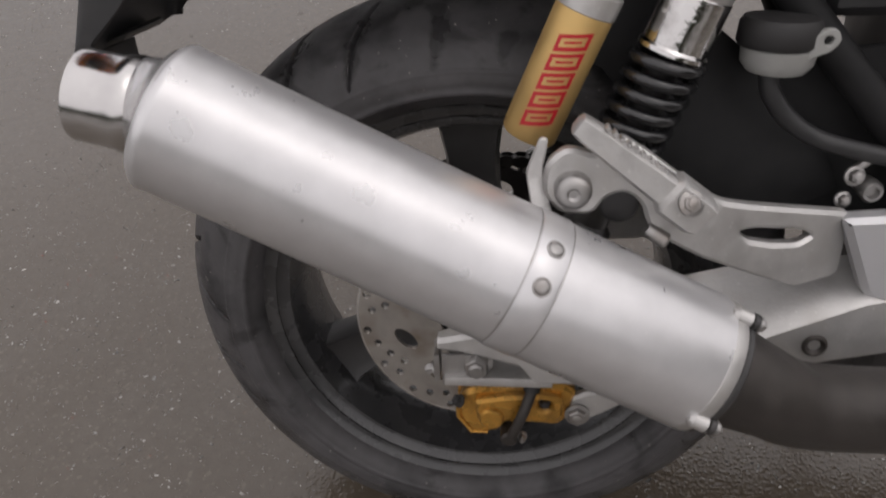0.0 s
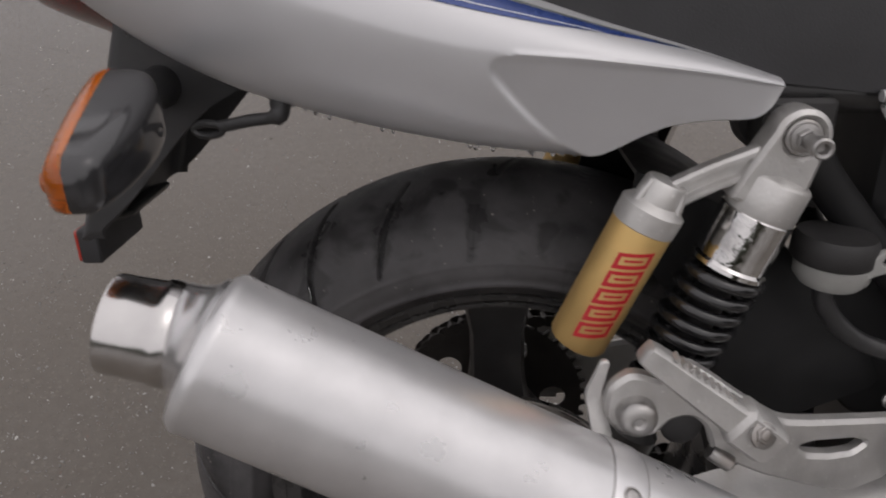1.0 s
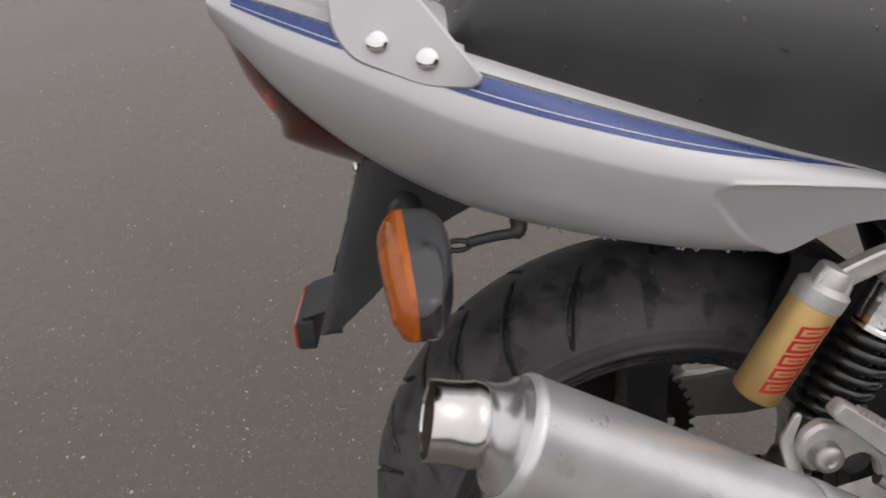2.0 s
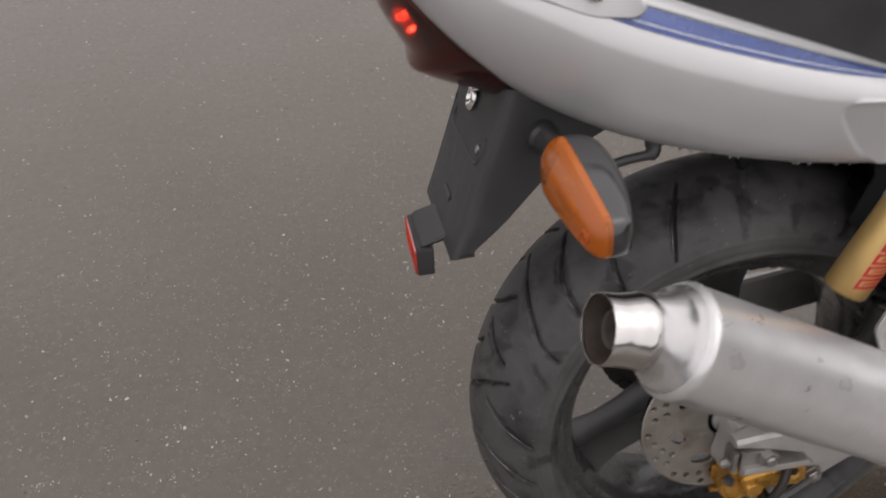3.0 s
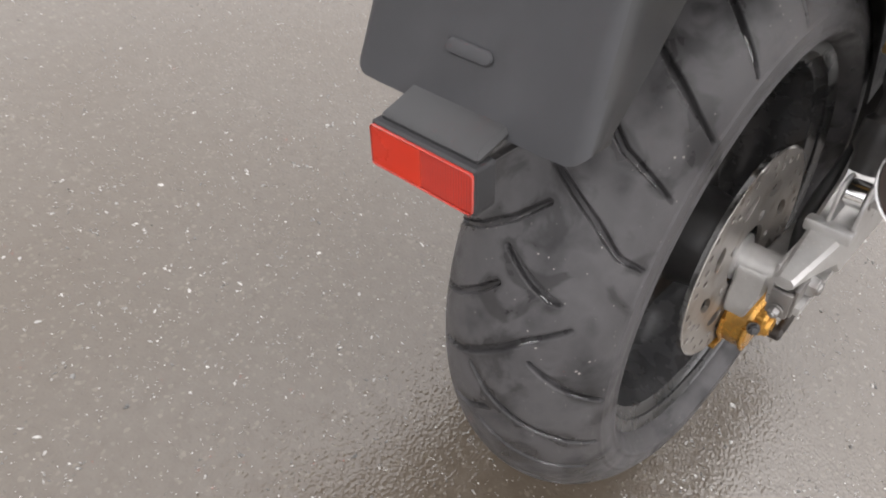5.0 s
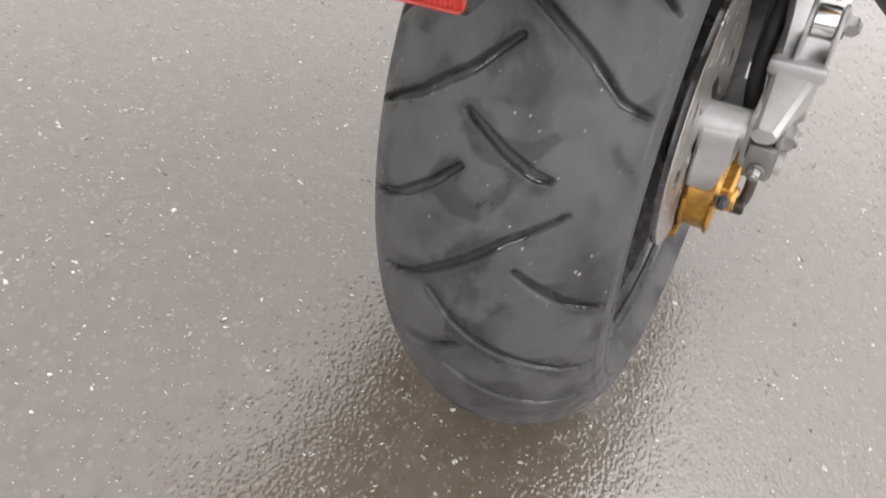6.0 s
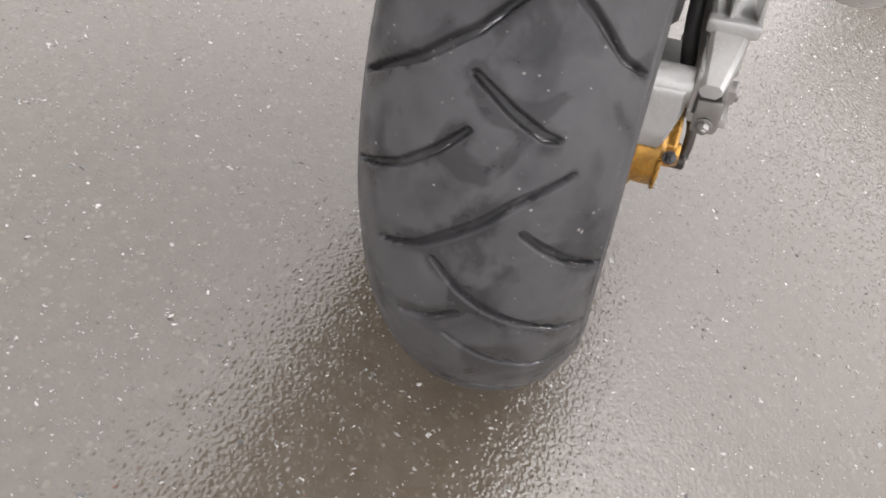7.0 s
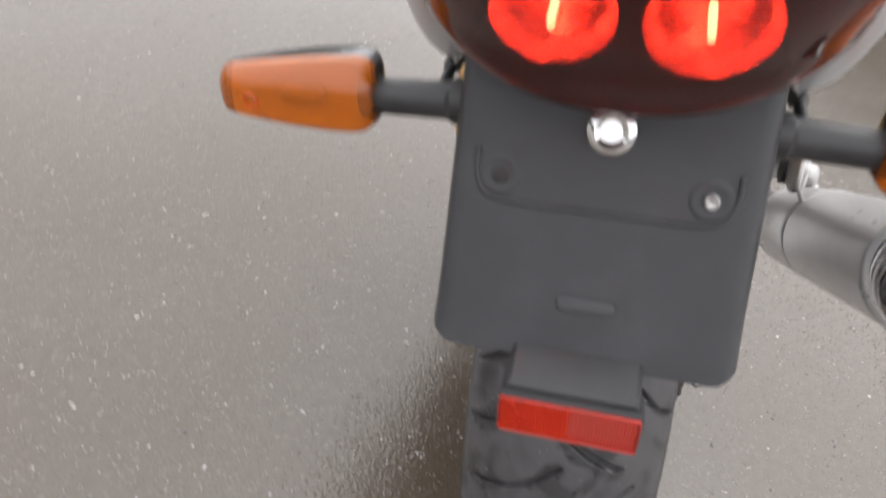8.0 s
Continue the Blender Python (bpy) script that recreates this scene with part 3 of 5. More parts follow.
def tyre_mesh():
    th = np.radians(np.r_[np.arange(-50, 92, 0.18), np.arange(92, 310, 0.7)])
    crown = np.radians(np.arange(-72, 72.1, 0.72))
    # a thin moulded rib runs round the edge of the tread
    lip = CROWN + 0.0010 * np.exp(-(((np.abs(np.degrees(crown)) - 69.5) / 1.1) ** 2))
    rho = AXLE - CROWN + lip * np.cos(crown)
    yy = lip * np.sin(crown)
    wall_rho = np.array([0.2445, 0.2405, 0.2368, 0.2356, 0.2335, 0.2318, 0.2304, 0.2290, 0.2265, 0.2215, 0.2190])
    wall_y = np.array([0.0888, 0.0888, 0.0880, 0.0892, 0.0897, 0.0890, 0.0868, 0.0850, 0.0820, 0.0780, 0.0700])
    T, B = np.meshgrid(th, crown, indexing="ij")
    depth = np.zeros_like(T)
    seep = np.zeros_like(T)
    arc_t, arc_b = (AXLE - 0.02), CROWN
    for line in GROOVES:
        pts = np.radians(np.array(line))
        lo, hi = pts[:, 0].min() - 0.09, pts[:, 0].max() + 0.09
        ti = np.where((((th - lo) % (2 * np.pi)) < (hi - lo)))[0]
        if not len(ti):
            continue
        tt = lo + ((T[ti] - lo) % (2 * np.pi))
        best = np.full(tt.shape, 9.0)
        total = len(pts) - 1
        for k in range(total):
            a, b = pts[k], pts[k + 1]
            du, dv = (b[0] - a[0]) * arc_t, (b[1] - a[1]) * arc_b
            px, py = (tt - a[0]) * arc_t, (B[ti] - a[1]) * arc_b
            u = np.clip((px * du + py * dv) / (du * du + dv * dv), 0, 1)
            width = 0.0019 + 0.0009 * np.sin(np.pi * np.clip((k + u) / total, 0, 1))
            best = np.minimum(best, np.hypot(px - u * du, py - u * dv) / width)
        seep[ti] = np.maximum(seep[ti], np.exp(-((best / 3.6) ** 2)))
        depth[ti] = np.maximum(depth[ti], (0.0062 if line[0][0] < 78 else 0.0009) * np.clip((1.25 - best) / 0.38, 0, 1))
    prof_rho = np.concatenate([wall_rho[::-1][None].repeat(len(th), 0), rho[None] - depth * np.cos(B), wall_rho[None].repeat(len(th), 0)], 1)
    prof_y = np.concatenate([-wall_y[::-1][None].repeat(len(th), 0), yy[None] - depth * np.sin(B), wall_y[None].repeat(len(th), 0)], 1)
    X = -prof_rho * np.cos(th)[:, None]
    Z = AXLE + prof_rho * np.sin(th)[:, None]
    verts = np.stack([X, prof_y, Z], -1).reshape(-1, 3)
    n, m = X.shape
    i, j = np.meshgrid(np.arange(n), np.arange(m - 1), indexing="ij")
    ni = (i + 1) % n
    faces = np.stack([i * m + j, ni * m + j, ni * m + j + 1, i * m + j + 1], -1).reshape(-1, 4)
    me = bpy.data.meshes.new("tyre")
    me.from_pydata(verts.tolist(), [], faces.tolist())
    me.polygons.foreach_set("use_smooth", [True] * len(me.polygons))
    me.materials.append(RUBBER)
    pad = np.zeros((n, len(wall_rho)))
    me.attributes.new("seep", "FLOAT", "POINT").data.foreach_set("value", np.concatenate([pad, seep, pad], 1).astype(np.float32).ravel())
    return me


wheel = new("rear_wheel")
wheel.parent = bike
tyre = new("tyre", tyre_mesh())
tyre.parent = wheel
tagged(tyre, label="wide wet black rubber tyre with curved tread grooves")

bm = bmesh.new()
rng = np.random.default_rng(3)
for line in GROOVES[:13]:
    pts = []
    start = rng.uniform(0.50, 0.70)
    for k in range(13):
        q = (start + (0.84 - start) * k / 12) * (len(line) - 1)
        i = min(int(q), len(line) - 2)
        th, cr = (radians(line[i][n] + (line[i + 1][n] - line[i][n]) * (q - i)) for n in (0, 1))
        th -= 0.0062
        rho = AXLE - CROWN + (CROWN - 0.0006) * math.cos(cr)
        pts.append((-rho * math.cos(th), (CROWN - 0.0006) * math.sin(cr), AXLE + rho * math.sin(th)))
    tube(bm, pts, [0.0002] + [0.0002 + 0.0004 * rng.random() for _ in range(11)] + [0.0002], 8)
tagged(part("water_film", bm, DROP, tyre), kind="stuff")

bm = bmesh.new()
ring_lathe(bm, HUB, (0, 1, 0), [(-0.074, 0.2235), (-0.072, 0.2275), (-0.066, 0.2280), (0.066, 0.2280), (0.072, 0.2275), (0.074, 0.2235), (0.069, 0.2180), (0.0655, 0.2118), (0.0648, 0.2080), (0.0622, 0.2082), (0.0562, 0.2012), (0.0556, 0.1968), (0.0530, 0.1966), (0.040, 0.1910), (0.02, 0.1880), (-0.02, 0.1880), (-0.040, 0.1910), (-0.0530, 0.1966), (-0.0556, 0.1968), (-0.0562, 0.2012), (-0.0622, 0.2082), (-0.0648, 0.2080), (-0.0655, 0.2118), (-0.069, 0.2180)], 96)
part("rim", bm, RIM, wheel, "satin black cast wheel rim with road film", 50)
bm = bmesh.new()
lathe(bm, (0, -0.066, AXLE), (0, 1, 0), [(0, 0.030), (0, 0.046), (0.01, 0.050), (0.04, 0.056), (0.092, 0.056), (0.12, 0.052), (0.132, 0.048), (0.132, 0.03)], 40)
part("hub", bm, BLACKG, wheel)


def spoke(angle):
    bm = bmesh.new()
    c, s = math.cos(angle), math.sin(angle)
    rings = []
    for r, half, dep in ((0.048, 0.036, 0.030), (0.075, 0.030, 0.026), (0.11, 0.026, 0.023), (0.15, 0.026, 0.022), (0.18, 0.031, 0.026), (0.206, 0.046, 0.034)):
        sec = [(half, -dep * 0.55), (half, dep * 0.55), (half * 0.86, dep), (half * 0.45, dep * 0.82), (-half * 0.45, dep * 0.82), (-half * 0.86, dep), (-half, dep * 0.55), (-half, -dep * 0.55), (-half * 0.86, -dep), (-half * 0.45, -dep * 0.82), (half * 0.45, -dep * 0.82), (half * 0.86, -dep)]
        rings.append([(c * r - s * w, y, AXLE + s * r + c * w) for w, y in sec])
    loft(bm, rings)
    return part("spoke", bm, BLACKG, wheel, sharp=50)


for deg in (91, 211, 331):
    spoke(radians(deg))

# ---- brake disc, drilled
DY, DZ = -0.0855, AXLE + 0.004
bm = bmesh.new()
holes = []
for g in range(8):
    base = 2 * math.pi * g / 8 + 0.12
    for k, (r, da) in enumerate(((0.110, 0.0), (0.104, 0.16), (0.097, 0.32), (0.090, 0.48), (0.110, 0.40), (0.103, 0.56))):
        holes.append(circle(r * math.cos(base + da), DZ + r * math.sin(base + da), 0.0041, 10))
    holes.append(circle(0.074 * math.cos(base + 0.2), DZ + 0.074 * math.sin(base + 0.2), 0.0120, 14, 0.66, 1.25, base + 0.6))
holes.append(circle(0, DZ, 0.034, 32))
side_plate(bm, circle(0, DZ, 0.1185, 96), holes, DY, 0.005, edge=0.00025)
part("brake_disc", bm, DISC, wheel, "drilled steel brake disc with light rust")
bm = bmesh.new()
ring_lathe(bm, (0, DY - 0.0003, DZ), (0, 1, 0), [(0, 0.1168), (0.0006, 0.1187), (0.0058, 0.1187), (0.0060, 0.1168)], 96)
part("disc_rim", bm, CHROME, wheel, "bright worn edge of the disc")
for g in range(5):
    bm = bmesh.new()
    a = 2 * math.pi * g / 5
    hexbolt(bm, (0.045 * math.cos(a), DY, DZ + 0.045 * math.sin(a)), (0, -1, 0), 0.006, 0.0015)
    part("disc_bolt", bm, STEEL, wheel)

# ---- sprocket and chain on the far side
bm = bmesh.new()
teeth = 42
outline = []
for k in range(teeth):
    for da, r in ((0.0, 0.0985), (0.28, 0.0985), (0.45, 0.1060), (0.55, 0.1060), (0.72, 0.0985)):
        a = 2 * math.pi * (k + da) / teeth
        outline.append((r * math.cos(a), AXLE + r * math.sin(a)))
side_plate(bm, outline, [circle(0.066 * math.cos(a), AXLE + 0.066 * math.sin(a), 0.015, 14) for a in (2 * math.pi * k / 5 for k in range(5))] + [circle(0, AXLE, 0.03, 24)], 0.1000, 0.006, edge=0.0006)
part("sprocket", bm, PIPE, wheel, "toothed steel sprocket")
chain = new("drive_chain")
chain.parent = bike
bm = bmesh.new()
track = []
for k in range(26):
    a = math.pi * (0.5 + k / 25)
    track.append((0.104 * math.cos(a), AXLE + 0.104 * math.sin(a)))
far = [(0.02 + 0.0159 * k, AXLE - 0.104 + 0.0022 * k) for k in range(30)]
near = [(0.02 + 0.0159 * k, AXLE + 0.104 - 0.0006 * k) for k in range(30)]
line = near[::-1] + track + far
for k in range(len(line) - 1):
    (x0, z0), (x1, z1) = line[k], line[k + 1]
    t = Vector((x1 - x0, z1 - z0))
    if t.length < 0.006:
        continue
    a = math.atan2(t[1], t[0])
    off = 0.0085 if k % 2 else 0.0062
    for s in (-1, 1):
        side_plate(bm, circle((x0 + x1) / 2, (z0 + z1) / 2, 0.0105, 10, 1.05, 0.68, a), [], 0.097 + s * off + 0.001, 0.002, edge=0.0003)
    lathe(bm, (x0, 0.0885, z0), (0, 1, 0), [(0, 0.0045), (0.017, 0.0045)], 10)
part("chain", bm, PIPE, chain, "dark oily drive chain", 30)


# ---- swinging arm, one beam a side, with chain adjuster ends
def swing_arm(s):
    arm = new("swing_arm")
    arm.parent = bike
    bm = bmesh.new()
    rings = []
    # x, underside, inner top edge, outer top edge, inner and outer side
    for x, z0, z1, ze, ya, yb in ((-0.030, 0.322, 0.334, 0.334, 0.127, 0.146), (0.00, 0.322, 0.344, 0.344, 0.126, 0.152), (0.045, 0.315, 0.356, 0.355, 0.124, 0.160), (0.060, 0.297, 0.360, 0.358, 0.122, 0.162), (0.12, 0.300, 0.368, 0.350, 0.118, 0.163), (0.18, 0.306, 0.384, 0.340, 0.110, 0.165), (0.236, 0.318, 0.396, 0.355, 0.106, 0.166), (0.274, 0.326, 0.400, 0.373, 0.106, 0.166), (0.32, 0.335, 0.405, 0.393, 0.106, 0.165), (0.42, 0.345, 0.410, 0.405, 0.105, 0.15), (0.50, 0.345, 0.410, 0.405, 0.095, 0.14)):
        b = 0.004
        rings.append([(x, s * yy, zz) for yy, zz in ((ya, z0 + b), (ya + b, z0), (yb - b, z0), (yb, z0 + b), (yb, ze - b), (yb - b, ze), (ya + b, z1), (ya, z1 - b))])
    loft(bm, rings)
    part("beam", bm, CAST, arm, "cast aluminium swinging arm with water spots", 40)
    bm = bmesh.new()
    ring_lathe(bm, (0.287, s * 0.1645, 0.3505), (0, s, 0), [(0, 0.0040), (0, 0.0105), (0.003, 0.0100), (0.004, 0.0080), (0.002, 0.0055)], 20)
    part("pivot_boss", bm, PIPE, arm)
    bm = bmesh.new()
    block(bm, (-0.024, min(s * 0.124, s * 0.158), 0.292), (0.075, max(s * 0.124, s * 0.158), 0.302), 0.003)
    part("lower_lip", bm, CAST, arm)
    bm = bmesh.new()
    block(bm, (-0.022, min(s * 0.123, s * 0.127), 0.296), (0.065, max(s * 0.123, s * 0.127), 0.340), 0.001)
    part("inner_web", bm, CAST, arm)
    bm = bmesh.new()
    block(bm, (-0.034, min(s * 0.129, s * 0.150), 0.290), (-0.028, max(s * 0.129, s * 0.150), 0.320), 0.002)
    block(bm, (-0.026, min(s * 0.147, s * 0.152), 0.288), (0.004, max(s * 0.147, s * 0.152), 0.322), 0.0015)
    part("adjuster_end", bm, STEEL, arm)
    bm = bmesh.new()
    hexbolt(bm, (-0.034, s * 0.139, 0.298), (-1, 0, -0.2), 0.0055, 0.008, 0.0075)
    part("adjuster_bolt", bm, STEEL, arm)
    bm = bmesh.new()
    hexbolt(bm, (0.006, s * 0.146, AXLE), (0, s, 0), 0.0120, 0.014, 0.015)
    part("axle_nut", bm, STEEL, arm)
    bm = bmesh.new()
    lathe(bm, (0, s * 0.081, AXLE), (0, s, 0), [(0, 0.026), (0.002, 0.026), (0.004, 0.0185), (0.043, 0.0180)], 32)
    part("axle_spacer", bm, CAST, arm)
    bm = bmesh.new()
    for y in (0.136, 0.160):
        plate(bm, rounded([(0.040, 0.350), (0.110, 0.356), (0.084, 0.392), (0.074, 0.406), (0.052, 0.406), (0.044, 0.390)], 0.010, 4), [circle(0.062, 0.391, 0.006, 12)], lambda u, v, w: (u, s * (y + w), v), 0.004, 0.001)
    part("shock_clevis", bm, CAST, arm)
    bm = bmesh.new()
    lathe(bm, (0.062, s * 0.1405, 0.391), (0, s, 0), [(0, 0.0125), (0.001, 0.0140), (0.0180, 0.0140), (0.0190, 0.0125)], 28)
    part("bushing", bm, CHROME, arm)
    bm = bmesh.new()
    hexbolt(bm, (0.062, s * 0.164, 0.391), (0, s, 0), 0.0085, 0.010, 0.011)
    part("clevis_bolt", bm, STEEL, arm)
    bm = bmesh.new()
    block(bm, (0.033, min(s * 0.128, s * 0.166), 0.349), (0.048, max(s * 0.119, s * 0.166), 0.3635), 0.006, 4)
    part("weld_bridge", bm, CAST, arm)
    return arm


swing_arm(-1)
swing_arm(1)

# ---- rear brake caliper and its bracket
bracket = new("caliper_bracket")
bracket.parent = bike
bm = bmesh.new()
plate(bm, rounded([(-0.021, 0.300), (-0.019, 0.316), (-0.010, 0.3235), (0.010, 0.3235), (0.020, 0.314), (0.034, 0.296), (0.060, 0.288), (0.150, 0.284), (0.152, 0.262), (0.098, 0.257), (0.05, 0.254), (-0.022, 0.254), (-0.026, 0.270)], 0.007, 4), [circle(0, AXLE, 0.012, 16)], lambda u, v, w: (u, -0.1205 + w + 0.28 * max(0.0, 0.296 - v) * (1 - w / 0.034), v), 0.034, 0.003)
part("bracket_plate", bm, CAST, bracket, "grey cast caliper bracket")
caliper = new("brake_caliper")
caliper.parent = bike
bm = bmesh.new()
body = rounded([(-0.012, 0.250), (-0.017, 0.236), (-0.017, 0.220), (-0.004, 0.199), (0.022, 0.201), (0.034, 0.214), (0.050, 0.213), (0.082, 0.211), (0.093, 0.222), (0.100, 0.254), (0.088, 0.262), (0.036, 0.258), (0.000, 0.256)], 0.005)
side_plate(bm, body, [], -0.1165, 0.030, edge=0.004)
part("outer_body", bm, GOLDCAL, caliper, "gold painted two-piece brake caliper")
bm = bmesh.new()
side_plate(bm, rounded([(0.000, 0.248), (0.003, 0.222), (0.018, 0.211), (0.032, 0.224), (0.046, 0.226), (0.078, 0.222), (0.087, 0.232), (0.086, 0.254), (0.062, 0.257), (0.030, 0.254)], 0.005, 4), [circle(0.069, 0.245, 0.0065, 16)], -0.1270, 0.014, edge=0.003)
part("cover", bm, GOLDCAL, caliper)
bm = bmesh.new()
for y in (-0.1135, -0.0895):
    tube(bm, [(-0.0170, y, 0.240), (-0.0178, y, 0.219), (-0.0050, y, 0.1995), (0.012, y, 0.1995)], 0.0024, 8)
part("casting_rib", bm, GOLDCAL, caliper)
bm = bmesh.new()
side_plate(bm, [(0.04 + (x - 0.04) * 0.96, 0.232 + (z - 0.232) * 0.92) for x, z in body], [], -0.0790, 0.012, edge=0.003)
part("inner_body", bm, GOLDCAL, caliper)
bm = bmesh.new()
block(bm, (-0.016, -0.0900, 0.1895), (0.046, -0.0680, 0.1962), 0.0025)
part("bridge", bm, GOLDCAL, caliper)
for at, way, r in (((-0.014, -0.121, 0.244), (-0.75, -0.45, 0.5), 0.0060), ((0.069, -0.120, 0.245), (0, -1, 0), 0.0048)):
    bm = bmesh.new()
    hexbolt(bm, at, way, r, 0.007, r * 1.15)
    part("dark_bolt", bm, BLACKG, caliper)
bm = bmesh.new()
lathe(bm, (0.017, -0.126, 0.229), (0, -1, 0), [(0, 0.0125), (0.003, 0.0120), (0.005, 0.0100)], 24)
part("piston_cover", bm, GOLDCAL, caliper)
for x, z, y, r in ((0.101, 0.229, -0.118, 0.0095), (0.047, 0.205, -0.124, 0.0040)):
    bm = bmesh.new()
    hexbolt(bm, (x, y, z), (0, -1, 0), r, 0.008, r * 1.3)
    part("bolt", bm, STEEL, caliper)
bm = bmesh.new()
side_plate(bm, rounded([(0.090, 0.222), (0.094, 0.246), (0.110, 0.254), (0.200, 0.270), (0.200, 0.252), (0.149, 0.243), (0.123, 0.226), (0.104, 0.216)], 0.004), [], -0.1165, 0.012, edge=0.003)
part("stay_lug", bm, CAST, caliper, "grey cast mounting lug")
bm = bmesh.new()
tube(bm, smooth_line([(0.056, -0.128, 0.264), (0.049, -0.136, 0.246), (0.042, -0.138, 0.229), (0.036, -0.136, 0.214)], 4), [0.0055] * 13, 10)
lathe(bm, (0.034, -0.120, 0.211), (0, -1, 0), [(0, 0.0085), (0.018, 0.0085), (0.020, 0.0065)], 16)
part("banjo_fitting", bm, PIPE, caliper)
bm = bmesh.new()
tube(bm, smooth_line([(0.056, -0.128, 0.264), (0.062, -0.118, 0.290), (0.085, -0.110, 0.330), (0.16, -0.108, 0.355), (0.26, -0.106, 0.375), (0.36, -0.105, 0.40)], 6), 0.0080, 10)
part("brake_hose", bm, HOLE, caliper)


# ---- gas shock absorbers with remote reservoirs
def shock(s):
    unit = new("shock_absorber")
    unit.parent = bike
    top, low = Vector((0.188, s * 0.150, 0.683)), Vector((0.082, s * 0.142, 0.402))
    d = (low - top).normalized()
    # eye casting
    bm = bmesh.new()
    lobe = [(0.184 + 0.0180 * math.cos(a), 0.684 + 0.0180 * math.sin(a)) for a in (radians(q) for q in range(-28, 182, 15))]
    side_plate(bm, lobe + [(0.150, 0.660), (0.144, 0.644), (0.172, 0.630), (0.190, 0.638)], [circle(0.184, 0.684, 0.0118, 24)], s * 0.163, 0.026, edge=0.003)
    part("eye_casting", bm, CAST, unit, "silver cast upper shock mount")
    bm = bmesh.new()
    lathe(bm, (0.184, s * 0.138, 0.684), (0, s, 0), [(0, 0.0117), (0.024, 0.0117), (0.025, 0.0105)], 28)
    part("rubber_bush", bm, STEEL, unit)
    bm = bmesh.new()
    hexbolt(bm, (0.184, s * 0.162, 0.684), (0, s, 0), 0.0068, 0.007, 0.0092)
    lathe(bm, (0.184, s * 0.172, 0.684), (0, s, 0), [(0, 0.0048), (0.010, 0.0048), (0.011, 0.0068), (0.017, 0.0068), (0.018, 0.0055), (0.0175, 0.0036), (0.012, 0.0030)], 16)
    part("mounting_stud", bm, STEEL, unit)
    bm = bmesh.new()
    lathe(bm, top, d, [(0.028, 0.0150), (0.031, 0.0222), (0.033, 0.0238), (0.056, 0.0243), (0.058, 0.0235)], 32)
    part("collar", bm, CAST, unit)
    bm = bmesh.new()
    lathe(bm, top, d, [(0.056, 0.0228), (0.058, 0.0248), (0.094, 0.0250), (0.096, 0.0268), (0.099, 0.0270), (0.101, 0.0245), (0.106, 0.018)], 36)
    part("damper_body", bm, WETCHROME, unit, "wet polished damper body")
    bm = bmesh.new()
    lathe(bm, top, d, [(0.10, 0.0130), (0.24, 0.0130)], 20)
    part("damper_rod", bm, BLACKG, unit)
    bm = bmesh.new()
    lathe(bm, top, d, [(0.200, 0.0225), (0.206, 0.0235), (0.214, 0.0215), (0.228, 0.0150), (0.244, 0.0150), (0.250, 0.0205), (0.276, 0.0205), (0.284, 0.0150), (0.300, 0.0130)], 28)
    part("lower_seat", bm, BLACKG, unit)
    bm = bmesh.new()
    _, u, v = axes_of(d)
    turns = 7.5
    pts = []
    for k in range(int(turns * 26) + 1):
        q = k / (turns * 26)
        a = 2 * math.pi * turns * q
        pts.append(top + d * (0.103 + 0.095 * q) + (u * math.cos(a) + v * math.sin(a)) * (0.0246 - 0.0012 * q))
    tube(bm, pts, 0.0046, 10)
    part("coil_spring", bm, SPRING, unit, "gloss black coil spring", 60)
    # reservoir
    ra, rd = Vector((0.0868, s * 0.1496, 0.6109)), Vector((-0.3935, -s * 0.0364, -0.9186)).normalized()
    bm = bmesh.new()
    lathe(bm, ra, rd, [(-0.013, 0.0213), (-0.012, 0.0216), (0.086, 0.0216), (0.0885, 0.0203), (0.0885, 0.0160), (0.084, 0.0150)], 40)
    res = part("gas_reservoir", bm, GOLD, unit, "gold anodised gas reservoir with red printing")
    bm = bmesh.new()
    lathe(bm, ra, rd, [(-0.047, 0.006), (-0.046, 0.0130), (-0.044, 0.0145), (-0.031, 0.0158), (-0.028, 0.0200), (-0.026, 0.0224), (-0.012, 0.0224), (-0.011, 0.0212)], 36)
    for turn_c in (0.6, 2.7, 4.8):
        _, cu, cv = axes_of(rd)
        w = cu * math.cos(turn_c) + cv * math.sin(turn_c)
        tube(bm, [ra - rd * 0.027 + w * 0.0165, ra - rd * 0.036 + w * 0.0150, ra - rd * 0.044 + w * 0.0125], 0.0032, 8)
    part("reservoir_cap", bm, CAST, unit)
    bm = bmesh.new()
    arm = [ra - rd * 0.034 + Vector((0.004, 0, 0)), Vector((0.134, s * 0.150, 0.6565)), Vector((0.168, s * 0.150, 0.670))]
    line = smooth_line(arm, 5)
    rings = []
    for k, p in enumerate(line):
        along = (line[min(k + 1, len(line) - 1)] - line[max(k - 1, 0)]).normalized()
        up = Vector((0, s, 0)).cross(along).normalized()
        if up.z < 0:
            up = -up
        rings.append([p + up * a + Vector((0, s * (h + 0.003), 0)) for a, h in ((-0.0095, -0.006), (-0.0095, 0.003), (-0.0075, 0.0052), (-0.0045, 0.0052), (-0.003, 0.0015), (0.003, 0.0015), (0.0045, 0.0052), (0.0075, 0.0052), (0.0095, 0.003), (0.0095, -0.006))])
    loft(bm, rings)
    part("reservoir_arm", bm, CAST, unit)
    # red printed bars running up the reservoir
    _, ru, rv = axes_of(rd)
    face = Vector((-0.02, s * 1.0, 0.05))
    face = (face - rd * face.dot(rd)).normalized()
    side = rd.cross(face)
